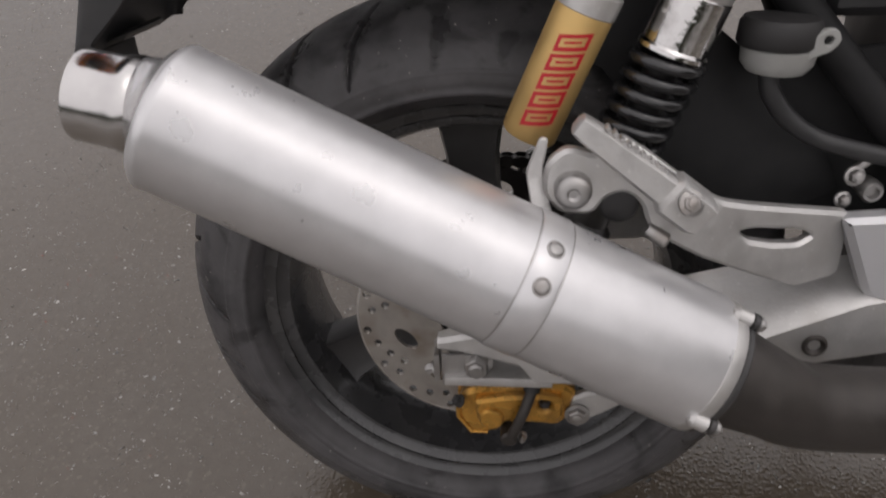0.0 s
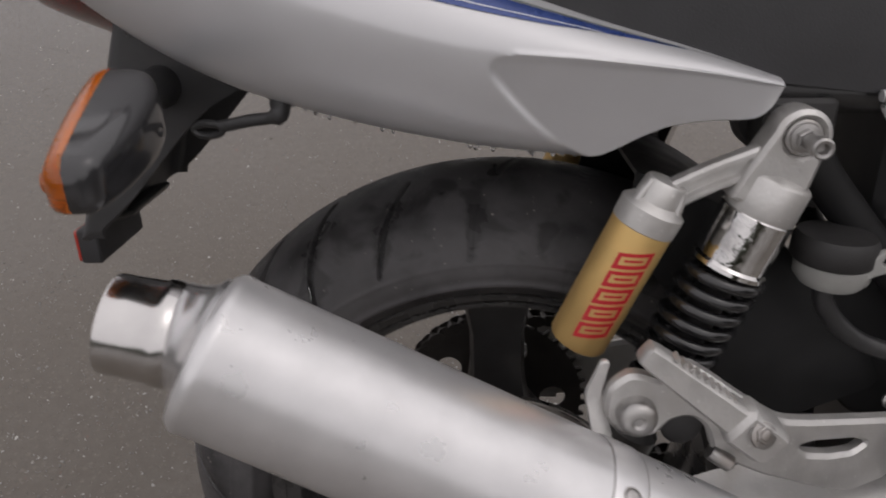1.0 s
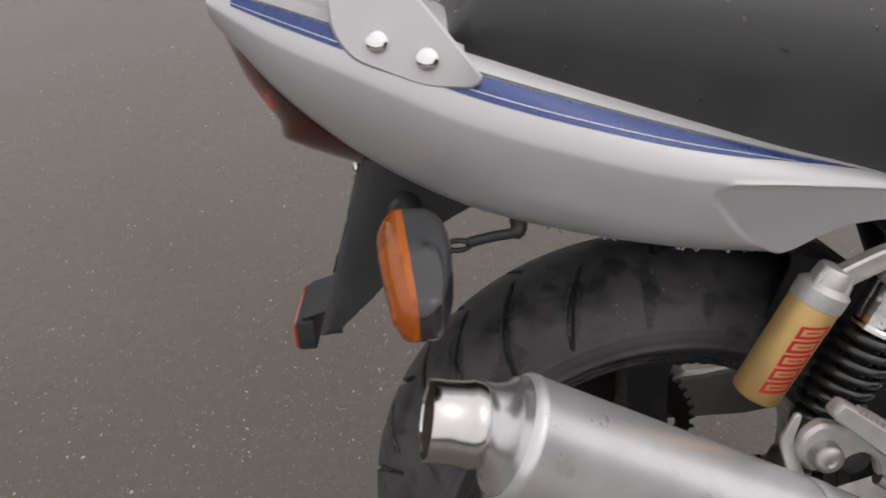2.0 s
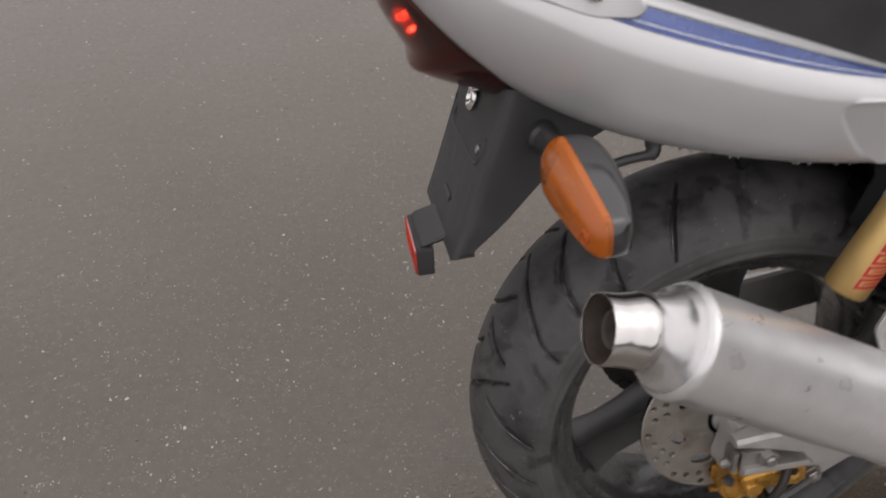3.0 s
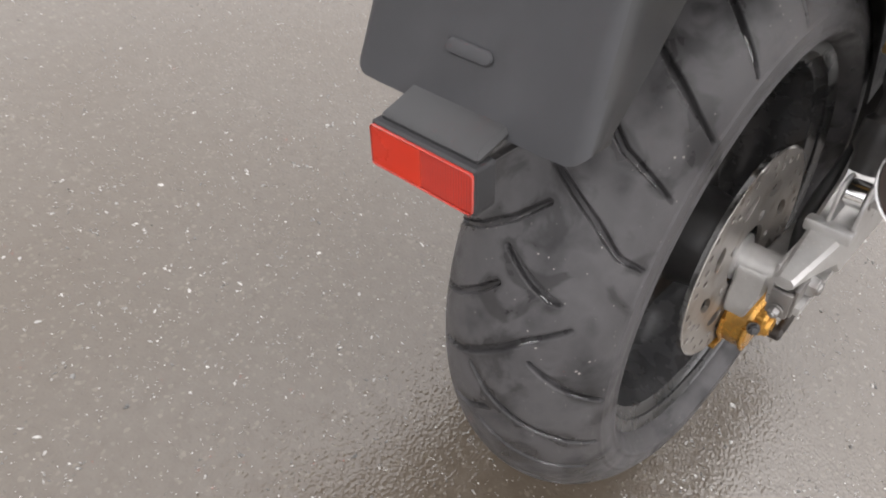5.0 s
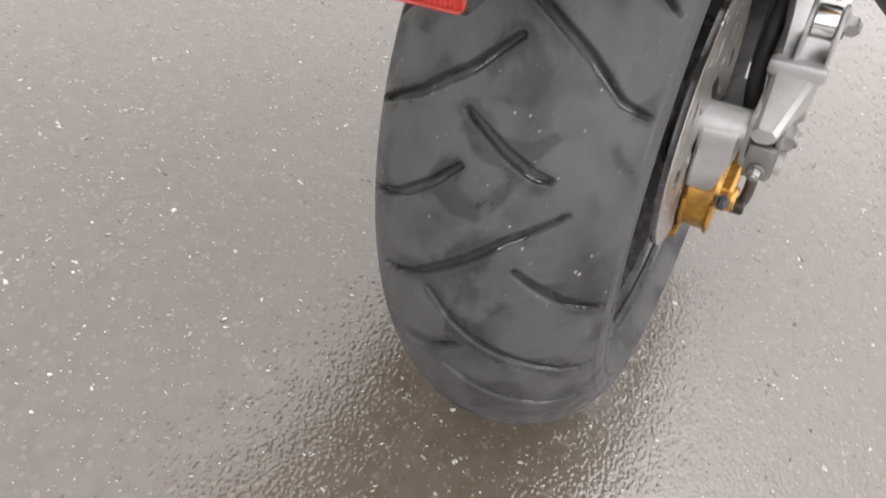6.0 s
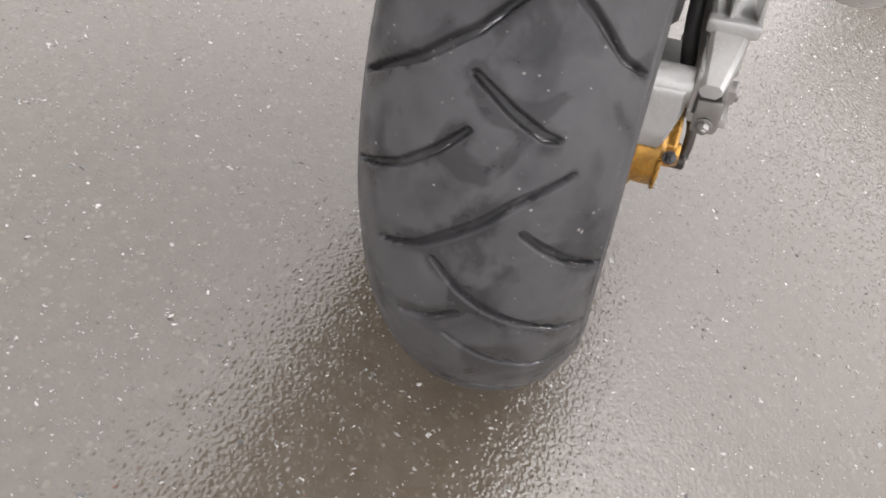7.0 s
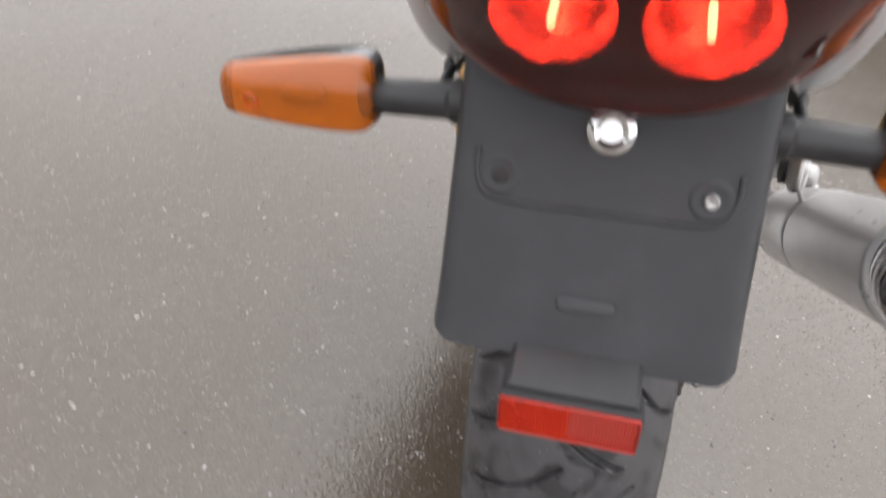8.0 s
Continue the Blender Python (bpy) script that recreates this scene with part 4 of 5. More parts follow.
    for k in range(5):
        bm = bmesh.new()
        s0 = 0.073 - 0.0146 * k
        vs = []
        for q in range(9):
            a = radians(-30 + 7.5 * q)
            vs.append([bm.verts.new(ra + rd * (s0 + 0.0046 * (q - 4) / 4 + w) + (face * math.cos(a) + side * math.sin(a)) * 0.02200) for w in (0.0, -0.0032, -0.0056, -0.0074, -0.0098, -0.0126)])
        for q, (a, b) in enumerate(zip(vs, vs[1:])):
            for w in range(5):
                if w in (0, 4) or q in (0, 7) or (w == 2 and q in (2, 3, 4, 5)):
                    bm.faces.new((a[w], a[w + 1], b[w + 1], b[w]))
        part("printed_bar", bm, RED, res)
    return unit


shock(-1)
shock(1)

# ---- silencer
MA, MD = Vector((-0.2397, -0.2466, 0.6096)), Vector((0.8863, -0.0079, -0.4630)).normalized()
muffler = new("silencer")
muffler.parent = bike
TA, TD = Vector((-0.2430, -0.2364, 0.5925)), Vector((1.0, 0.050, -0.245)).normalized()
bm = bmesh.new()
lathe(bm, MA, MD, [(0.0605, 0.0462), (0.0625, 0.0485), (0.0640, 0.0497), (0.0665, 0.0509), (0.0700, 0.0509), (0.0715, 0.0502), (0.300, 0.0505), (0.460, 0.0507), (0.462, 0.0500), (0.462, 0.03)], 72, False)
part("can", bm, ALU, muffler, "smudged brushed aluminium silencer can")
bm = bmesh.new()
# the end cone turns from the axis of the outlet to that of the can
_, mu, mv = axes_of(MD)
_, tu, tv = axes_of(TD)
turn = [2 * math.pi * k / 56 for k in range(56)]
rings = []
for q, r in ((0.0, 0.0325), (0.05, 0.0336), (0.30, 0.0344), (0.48, 0.0358), (0.62, 0.0384), (0.74, 0.0418), (0.78, 0.0440), (0.92, 0.0449), (0.96, 0.0462), (1.0, 0.0466)):
    ease = q * q * (3 - 2 * q)
    c = (TA + TD * 0.040) * (1 - q) + (MA + MD * 0.0615) * q
    rings.append([c + ((tu * math.cos(a) + tv * math.sin(a)) * (1 - ease) + (mu * math.cos(a) + mv * math.sin(a)) * ease).normalized() * r for a in turn])
loft(bm, rings, True, False)
part("end_cone", bm, CONE, muffler, "satin aluminium end cone")
bm = bmesh.new()
ring_lathe(bm, TA, TD, [(0.0006, 0.0290), (-0.0010, 0.0294), (-0.0012, 0.0304), (0.0006, 0.0311), (0.012, 0.0313), (0.028, 0.0322), (0.030, 0.0334), (0.0385, 0.0336), (0.0405, 0.0325), (0.048, 0.0320), (0.048, 0.0298)], 64)
part("chrome_tip", bm, TIP, muffler, "polished round outlet, sky mirrored in its flank")
FILM = material("brown_exhaust_film", (0.10, 0.080, 0.068), 0.6, 0.3, 0.2, 80, 700, 0.1)
bm = bmesh.new()
ring_lathe(bm, TA, TD, [(0.0010, 0.0289), (0.0014, 0.0292), (0.0460, 0.0297), (0.0460, 0.0290)], 64)
part("tip_lining", bm, FILM, muffler, "brown film inside the outlet")
bm = bmesh.new()
ring_lathe(bm, TA, TD, [(0.012, 0.0150), (0.011, 0.0160), (0.014, 0.0170), (0.055, 0.0170), (0.055, 0.0142), (0.014, 0.0142)], 40)
ring_lathe(bm, TA + TD * 0.05, MD, [(0.0, 0.0142), (0.0, 0.0170), (0.120, 0.0170), (0.120, 0.0142)], 40)
lathe(bm, TA + TD * 0.05, MD, [(0.110, 0.0143), (0.111, 0.001)], 24)
part("baffle_pipe", bm, SOOT, muffler)
bm = bmesh.new()
lathe(bm, TA, TD, [(0.034, 0.0289), (0.040, 0.0240), (0.044, 0.0168)], 40, False)
part("soot_cone", bm, FILM, muffler)
bm = bmesh.new()
ring_lathe(bm, MA, MD, [(0.3150, 0.0500), (0.3150, 0.0511), (0.3160, 0.0515), (0.3362, 0.0515), (0.3372, 0.0511), (0.3372, 0.0500)], 72)
part("strap", bm, ALU, muffler, "aluminium band with rivets")
for at in (0.3140, 0.3380):
    bm = bmesh.new()
    ring_lathe(bm, MA, MD, [(at - 0.0004, 0.0500), (at - 0.0004, 0.0507), (at + 0.0004, 0.0507), (at + 0.0004, 0.0500)], 72)
    part("band_seam", bm, STEEL, muffler)
out = Vector((0, -1, 0.32))
out = (out - MD * out.dot(MD)).normalized()
upw = MD.cross(out)
if upw.z < 0:
    upw = -upw
for ang in (43, 13):
    nrm = out * math.cos(radians(ang)) + upw * math.sin(radians(ang))
    bm = bmesh.new()
    lathe(bm, MA + MD * 0.3265 + nrm * 0.0510, nrm, [(0, 0.0066), (0.0008, 0.0064), (0.0008, 0.0054), (0.0016, 0.0050), (0.0024, 0.0038), (0.0024, 0.0015)], 18)
    part("rivet", bm, STEEL, muffler)
bm = bmesh.new()
ring_lathe(bm, MA, MD, [(0.460, 0.0495), (0.4612, 0.0508), (0.4690, 0.0503), (0.4705, 0.0490), (0.4705, 0.0380)], 72)
for ang in (64, -34):
    nrm = out * math.cos(radians(ang)) + upw * math.sin(radians(ang))
    lathe(bm, MA + MD * 0.4575 + nrm * 0.0500, MD, [(0, 0.0030), (0.003, 0.0058), (0.0125, 0.0064), (0.0132, 0.0050)], 16)
part("front_flange", bm, CAST, muffler)
bm = bmesh.new()
ring_lathe(bm, MA, MD, [(0.4712, 0.0380), (0.4712, 0.0478), (0.4722, 0.0486), (0.4752, 0.0486), (0.4762, 0.0476), (0.4762, 0.0380)], 72)
for ang in (64, -34):
    nrm = out * math.cos(radians(ang)) + upw * math.sin(radians(ang))
    lathe(bm, MA + MD * 0.4714 + nrm * 0.0500, MD, [(0, 0.0050), (0.0005, 0.0062), (0.0044, 0.0062), (0.0050, 0.0050)], 16)
part("pipe_flange", bm, BLACKG, muffler, "dark exhaust pipe flange")
for ang in (64, -34):
    nrm = out * math.cos(radians(ang)) + upw * math.sin(radians(ang))
    bm = bmesh.new()
    hexbolt(bm, MA + MD * 0.4764 + nrm * 0.0500, MD, 0.0044, 0.005, 0.0058)
    part("nut", bm, STEEL, muffler)
bm = bmesh.new()
p0 = MA + MD * 0.462
tube(bm, smooth_line([p0, p0 + MD * 0.05, (0.26, -0.236, 0.345), (0.36, -0.215, 0.325), (0.50, -0.19, 0.30)], 6), [0.040, 0.0395, 0.039, 0.038, 0.0365, 0.035, 0.034, 0.033] + [0.0325] * 17, 28)
part("link_pipe", bm, PIPE, muffler, "dark sooty exhaust pipe")

rng = np.random.default_rng(23)
bm = bmesh.new()
for _ in range(22):
    ang, along = rng.uniform(-25, 95), rng.uniform(0.075, 0.455)
    nrm = out * math.cos(radians(ang)) + upw * math.sin(radians(ang))
    r = 0.0003 + 0.0006 * rng.random() ** 2.5
    lathe(bm, MA + MD * along + nrm * 0.0504, nrm, [(0, r), (r * 0.4, r * 0.8), (r * 0.6, r * 0.3)], 8)
tagged(part("rain_drops", bm, DROP, muffler), kind="stuff")

# ---- pillion footrest hanger
hanger = new("footrest_hanger")
hanger.parent = bike


def outward(u, v):
    return -0.062 * max(0.0, min(1.0, (0.300 - u) / 0.150))


bm = bmesh.new()
arm = rounded([(0.300, 0.463), (0.246, 0.477), (0.212, 0.486), (0.188, 0.494), (0.166, 0.511), (0.135, 0.536), (0.114, 0.550), (0.106, 0.540), (0.098, 0.536), (0.078, 0.542), (0.064, 0.530), (0.062, 0.508), (0.074, 0.492), (0.098, 0.491), (0.106, 0.505), (0.120, 0.509), (0.131, 0.500), (0.138, 0.478), (0.179, 0.450), (0.223, 0.425), (0.263, 0.405), (0.300, 0.408)], 0.007)
slot = rounded([(0.206, 0.466), (0.220, 0.466), (0.258, 0.457), (0.270, 0.450), (0.258, 0.445), (0.236, 0.449), (0.214, 0.457)], 0.004)
side_plate(bm, arm, [slot], -0.150, 0.013, outward, 0.003)
part("hanger_arm", bm, CAST, hanger, "cast aluminium footrest hanger")
bm = bmesh.new()
side_plate(bm, rounded([(0.290, 0.462), (0.420, 0.470), (0.420, 0.372), (0.336, 0.386), (0.318, 0.396)], 0.006, 4), [], -0.162, 0.022, edge=0.005)
part("heel_plate", bm, SILVER, hanger, "plain silver side plate")
bm = bmesh.new()
lathe(bm, (0.083, -0.205, 0.5125), (0, -1, 0), [(0, 0.0150), (0.004, 0.0150), (0.005, 0.0132), (0.014, 0.0132), (0.018, 0.0120), (0.0205, 0.0085), (0.0205, 0.0048), (0.0190, 0.0030)], 32)
part("rubber_mount_bolt", bm, STEEL, hanger, "domed bolt holding the silencer")
bm = bmesh.new()
plate(bm, rounded([(0.050, 0.520), (0.060, 0.546), (0.066, 0.545), (0.062, 0.520), (0.070, 0.490), (0.056, 0.488)], 0.005), [], lambda u, v, w: (u, -0.198 - w * 1.0 - max(0, (0.515 - v)) * 0.5, v), 0.005, 0.001)
part("silencer_tab", bm, CAST, hanger)
bm = bmesh.new()
lathe(bm, (0.116, -0.196, 0.497), (0, -1, 0), [(0, 0.014), (0.010, 0.014), (0.012, 0.011)], 24)
part("rubber_bush", bm, HOLE, hanger)
# folded footrest
peg = new("footrest")
peg.parent = bike
bm = bmesh.new()
pa, pb = Vector((0.172, -0.216, 0.492)), Vector((0.084, -0.212, 0.560))
pd = (pb - pa).normalized()
pw = Vector((0, -1, 0))
pu = pd.cross(pw)
if pu.z < 0:
    pu = -pu
rings = []
for q, half, thick in ((0.0, 0.013, 0.012), (0.05, 0.0150, 0.014), (0.27, 0.0150, 0.014), (0.30, 0.0112, 0.010), (0.60, 0.0098, 0.0092), (0.93, 0.0082, 0.0085), (0.985, 0.0072, 0.0076), (1.0, 0.0045, 0.005)):
    c = pa + (pb - pa) * q
    rings.append([c + pu * (half * cx) + pw * (thick * cy) for cx, cy in ((-1, -0.6), (-0.75, -1), (0.75, -1), (1, -0.6), (1, 0.6), (0.75, 1), (-0.75, 1), (-1, 0.6))])
loft(bm, rings)
part("peg_body", bm, CAST, peg, "folded cast footrest with ribbed edge", 45)
for k in range(9):
    bm = bmesh.new()
    c = pa + (pb - pa) * (0.40 + 0.055 * k) + pu * 0.0088
    rings = [[c + pd * a + pw * w + pu * h for a, h in ((-0.0014, 0), (-0.0010, 0.003), (0.0010, 0.003), (0.0014, 0))] for w in (-0.0015, 0.0075)]
    loft(bm, rings)
    part("rib", bm, CAST, peg)
bm = bmesh.new()
hexbolt(bm, (0.160, -0.2295, 0.508), (0.30, -1, 0.45), 0.0062, 0.004, 0.0090)
part("pivot_pin", bm, STEEL, peg)
bm = bmesh.new()
lathe(bm, (0.136, -0.210, 0.480), (0.8, -0.2, -0.5), [(0, 0.006), (0.016, 0.006), (0.018, 0.004)], 16)
part("spring_stop", bm, STEEL, peg)

# ---- brake fluid cup
cup = new("brake_fluid_cup")
cup.parent = bike
bm = bmesh.new()
lathe(bm, (0.228, -0.138, 0.590), (0.05, 0, 1), [(0, 0.0265), (0.003, 0.0285), (0.016, 0.0280), (0.020, 0.0255), (0.021, 0.01)], 40)
part("cap", bm, HOLE, cup, "round black screw cap")
bm = bmesh.new()
lathe(bm, (0.229, -0.138, 0.570), (0.05, 0, 1), [(0, 0.010), (0.002, 0.0200), (0.008, 0.0250), (0.019, 0.0262), (0.020, 0.025)], 40)
part("body", bm, MILKY, cup)
bm = bmesh.new()
side_plate(bm, rounded([(0.228, 0.592), (0.244, 0.598), (0.252, 0.605), (0.260, 0.605), (0.264, 0.597), (0.258, 0.589), (0.248, 0.586), (0.236, 0.578), (0.228, 0.577)], 0.004), [circle(0.255, 0.597, 0.0032, 10)], -0.160, 0.006, edge=0.001)
part("ear", bm, MILKY, cup)
bm = bmesh.new()
tube(bm, smooth_line([(0.226, -0.138, 0.572), (0.228, -0.138, 0.558), (0.242, -0.136, 0.538), (0.266, -0.134, 0.520), (0.300, -0.132, 0.508), (0.38, -0.122, 0.486)], 6), 0.0072, 12)
part("hose", bm, BLACKP, cup)

# ---------------------------------------------------------------- tail: cowl, seat, grab rail
CX = (-0.392, -0.345, -0.275, -0.20, -0.12, -0.03, 0.052, 0.12, 0.172)
LX = (-0.392, -0.345, -0.275, -0.20, -0.12, -0.03, 0.040, 0.051, 0.066, 0.087, 0.104, 0.129, 0.158, 0.167, 0.172)
C_ZB = (0.868, 0.812, 0.754, 0.717, 0.694, 0.677, 0.6695, 0.669, 0.674, 0.684, 0.690, 0.693, 0.694, 0.701, 0.711)
C_YB = (0.082, 0.098, 0.105, 0.125, 0.138, 0.148, 0.152, 0.150, 0.147)
C_ZC = (0.885, 0.857, 0.826, 0.793, 0.767, 0.7435, 0.7345, 0.7245, 0.714)
C_YC = (0.090, 0.113, 0.135, 0.152, 0.164, 0.170, 0.167, 0.157, 0.149)
C_ZT = (0.898, 0.890, 0.868, 0.843, 0.815, 0.784, 0.756, 0.7355, 0.718)
C_YT = (0.076, 0.092, 0.108, 0.122, 0.132, 0.137, 0.138, 0.139, 0.141)


def cowl_point(x, v, lift=0.0):
    """v: 0 lower edge, 1 crease, 2 upper edge."""
    zb = curve_through(LX, C_ZB, x)
    yb, zc, yc, zt, yt = (curve_through(CX, tab, x) for tab in (C_YB, C_ZC, C_YC, C_ZT, C_YT))
    if v <= 1:
        # behind: a full flank that tucks under; in front: a flat leaf-shaped facet
        full = yb - 0.010 + (yc - yb + 0.010) * (1 - (1 - v) ** 1.8) ** 0.55
        flat = yb + (yc - yb) * v
        start = 0.052 - 0.078 * v**0.6 + 0.022 * max(0.0, (v - 0.7) / 0.3) ** 3
        k = max(0.0, min(1.0, (x - start) / 0.008))
        k = k * k * (3 - 2 * k)
        bead = 0.0013 * math.exp(-(((1 - v) / 0.045) ** 2)) * k
        y, z = full + (flat - full) * k + bead, zb + (zc - zb) * v
    else:
        q = v - 1
        k = max(0.0, min(1.0, (x + 0.004) / 0.008))
        bead = 0.0013 * math.exp(-((q / 0.05) ** 2)) * k * k * (3 - 2 * k)
        y, z = yc + (yt - yc) * (q**1.5) + bead, zc + (zt - zc) * (q + 0.10 * math.sin(math.pi * q))
    return y + lift, z


def cowl(s):
    bm = bmesh.new()
    xs = [CX[0] + (CX[-1] - CX[0]) * i / 420 for i in range(421)]
    vs = [0.0, 0.004, 0.010, 0.018, *(i / 50 for i in range(2, 101))]
    rings = []
    for x in xs:
        ring = [(x, s * y, z) for y, z in (cowl_point(x, v) for v in vs)]
        yb, zb = cowl_point(x, 0)
        yt, zt = cowl_point(x, 2)
        inner = [(x, s * (yt - 0.014), zt - 0.003), (x, s * (yb - 0.012), zb + 0.004)]
        rings.append([(x, s * (yb - 0.003), zb - 0.0012), *ring, *inner])
    loft(bm, rings)
    body = part("tail_cowl", bm, SILVER, bike, "silver painted tail cowl with blue stripe", 32)

    def strip(name, mat, f0, f1, x0, x1, lift):
        b = bmesh.new()
        rows = []
        for i in range(61):
            x = x0 + (x1 - x0) * i / 60
            a, c = f0(x), f1(x)
            rows.append([b.verts.new((x, s * y, z)) for y, z in (cowl_point(x, 1 + a + (c - a) * k / 4, lift) for k in range(5))])
        for p, q in zip(rows, rows[1:]):
            for k in range(4):
                b.faces.new((p[k], p[k + 1], q[k + 1], q[k]))
        return part(name, b, mat, body)

    low = lambda x: 0.35 + 0.28 * max(0, (x + 0.20) / 0.32) ** 1.6
    high = lambda x: 0.68 + 0.14 * max(0, (x + 0.20) / 0.32)
    taper = lambda x: max(0.0, min(1.0, (0.112 - x) / 0.09))
    strip("blue_stripe", BLUE, lambda x: high(x) - (high(x) - low(x)) * taper(x) ** 0.7, high, -0.372, 0.112, 0.0007)
    strip("white_line", WHITE, lambda x: low(x) + 0.080, lambda x: low(x) + 0.096, -0.372, 0.055, 0.0012)
    strip("grey_line", GREYLINE, lambda x: high(x) + 0.015, lambda x: high(x) + 0.05, -0.372, 0.165, 0.0007)
    return body


for s, body in ((-1, cowl(-1)), (1, cowl(1))):
    rng = np.random.default_rng(31 + s)
    bm = bmesh.new()
    for _ in range(34):
        x = rng.uniform(-0.30, 0.05)
        y, z = cowl_point(x, 0)
        r = 0.0009 + 0.0014 * rng.random() ** 2
        lathe(bm, (x, s * (y - 0.002), z - 0.0005), (0, 0, -1), [(0, r), (r * 0.8, r * 0.95), (r * 1.7, r * 0.5), (r * 1.9, r * 0.15)], 8)
    tagged(part("hanging_drops", bm, DROP, body), kind="stuff")

bm = bmesh.new()
SX = (-0.215, -0.195, -0.15, -0.05, 0.05, 0.15, 0.25, 0.45)
S_TOP = (0.862, 0.888, 0.912, 0.910, 0.898, 0.880, 0.862, 0.850)
rings = []
for i in range(67):
    x = -0.214 + 0.66 * i / 66
    top = curve_through(SX, S_TOP, x)
    zt, yt = curve_through(CX, C_ZT, min(x, 0.172)) - 0.004, curve_through(CX, C_YT, min(x, 0.172)) - 0.004
    if x > 0.172:
        zt -= (x - 0.172) * 0.12
    end = max(0.0, min(1.0, (x + 0.214) / 0.03)) ** 0.5
    ring = []
    for k in range(25):
        a = math.pi * k / 24
        e = 0.55
        yy = math.copysign(abs(math.cos(a)) ** e, math.cos(a)) * (yt + 0.010 * math.sin(a) ** 0.5) * (0.86 + 0.14 * end)
        zz = zt + (top - zt) * (math.sin(a) ** e) * (0.3 + 0.7 * end)
        ring.append((x, yy, zz))
    rings.append(ring)
loft(bm, rings)
seat = part("seat", bm, SEAT, bike, "dark grey vinyl seat with rain drops", 60)
seat_me = seat.data
rng = np.random.default_rng(11)
bm = bmesh.new()
polys = [p for p in seat_me.polygons if p.center.y < -0.02 and p.center.x < 0.35 and p.area > 1e-6]
for _ in range(170):
    p = polys[int(rng.integers(len(polys)))]
    c = Vector(p.center) + Vector((rng.normal() * 0.004, 0, 0))
    lathe(bm, c - p.normal * 0.0003, p.normal, [(0, (r := 0.0008 + 0.0022 * rng.random() ** 2.5)), (r * 0.35, r * 0.8), (r * 0.5, r * 0.3)], 8)
tagged(part("rain_drops", bm, DROP, seat), kind="stuff")


def grab_rail(s):
    rail = new("grab_rail")
    rail.parent = bike
    bm = bmesh.new()
    outline = rounded([(-0.184, 0.825), (-0.194, 0.818), (-0.230, 0.821), (-0.282, 0.842), (-0.296, 0.862), (-0.300, 0.915), (-0.262, 0.920), (-0.225, 0.878), (-0.200, 0.846)], 0.010, 4)
    plate(bm, outline, [], lambda u, v, w: (u, s * (0.147 + (u + 0.19) * 0.16 - max(0, v - 0.835) * 0.28 - 0.005 + w), v), 0.007, 0.002)
    part("rail_foot", bm, SILVER, rail, "silver grab rail foot")
    for x, z in ((-0.226, 0.841), (-0.262, 0.854)):
        bm = bmesh.new()
        y = 0.147 + (x + 0.19) * 0.16 - max(0, z - 0.835) * 0.28 + 0.002
        lathe(bm, (x, s * y, z), (0, s, 0.35), [(0, 0.0088), (0.003, 0.0085), (0.0055, 0.0060), (0.0060, 0.0025)], 24)
        part("bolt", bm, CHROME, rail)
    bm = bmesh.new()
    tube(bm, smooth_line([(-0.275, s * 0.108, 0.905), (-0.330, s * 0.105, 0.945), (-0.410, s * 0.085, 0.965), (-0.440, s * 0.03, 0.968), (-0.443, 0, 0.968)], 6), 0.011, 14)
    part("rail_tube", bm, SILVER, rail)


grab_rail(-1)
grab_rail(1)

# tail cover between the cowl halves, above the lamp
bm = bmesh.new()
rings = []
for i in range(14):
    x = -0.392 + (0.195) * i / 13
    z, y = curve_through(CX, C_ZT, x) - 0.001, curve_through(CX, C_YT, x) - 0.002
    rings.append([(x, y * math.cos(math.pi * k / 12), z + 0.020 * math.sin(math.pi * k / 12)) for k in range(13)])
loft(bm, rings)
part("tail_cover", bm, SILVER, bike)

# ---- tail lamp
lamp = new("tail_lamp")
lamp.parent = bike
bm = bmesh.new()
LU = (0.0, 0.25, 0.5, 0.75, 1.0)
EX, EZ = (-0.272, -0.298, -0.328, -0.358, -0.386), (0.753, 0.772, 0.796, 0.828, 0.868)
# the middle has a ledge below, a short upright step and a raked face
MU = (0.0, 0.10, 0.26, 0.40, 0.44, 0.54, 0.58, 0.75, 1.0)
MX, MZ = (-0.298, -0.312, -0.340, -0.3585, -0.3610, -0.3612, -0.3630, -0.384, -0.400), (0.734, 0.7400, 0.751, 0.7595, 0.7625, 0.7755, 0.7800, 0.817, 0.868)


def lens_point(u, q, deep=0.0):
    """u: 0 lower lip, 1 top; q: -1..1 across."""
    k = 1 - abs(q) ** 2.4
    ex, ez = (curve_through(LU, tab, u) for tab in (EX, EZ))
    mx_, mz = (curve_through(MU, tab, u) for tab in (MX, MZ))
    half = curve_through(LU, (0.090, 0.099, 0.100, 0.096, 0.082), u)
    return Vector((ex + (mx_ - ex) * k + deep, -q * half, ez + (mz - ez) * k + deep * 0.55))


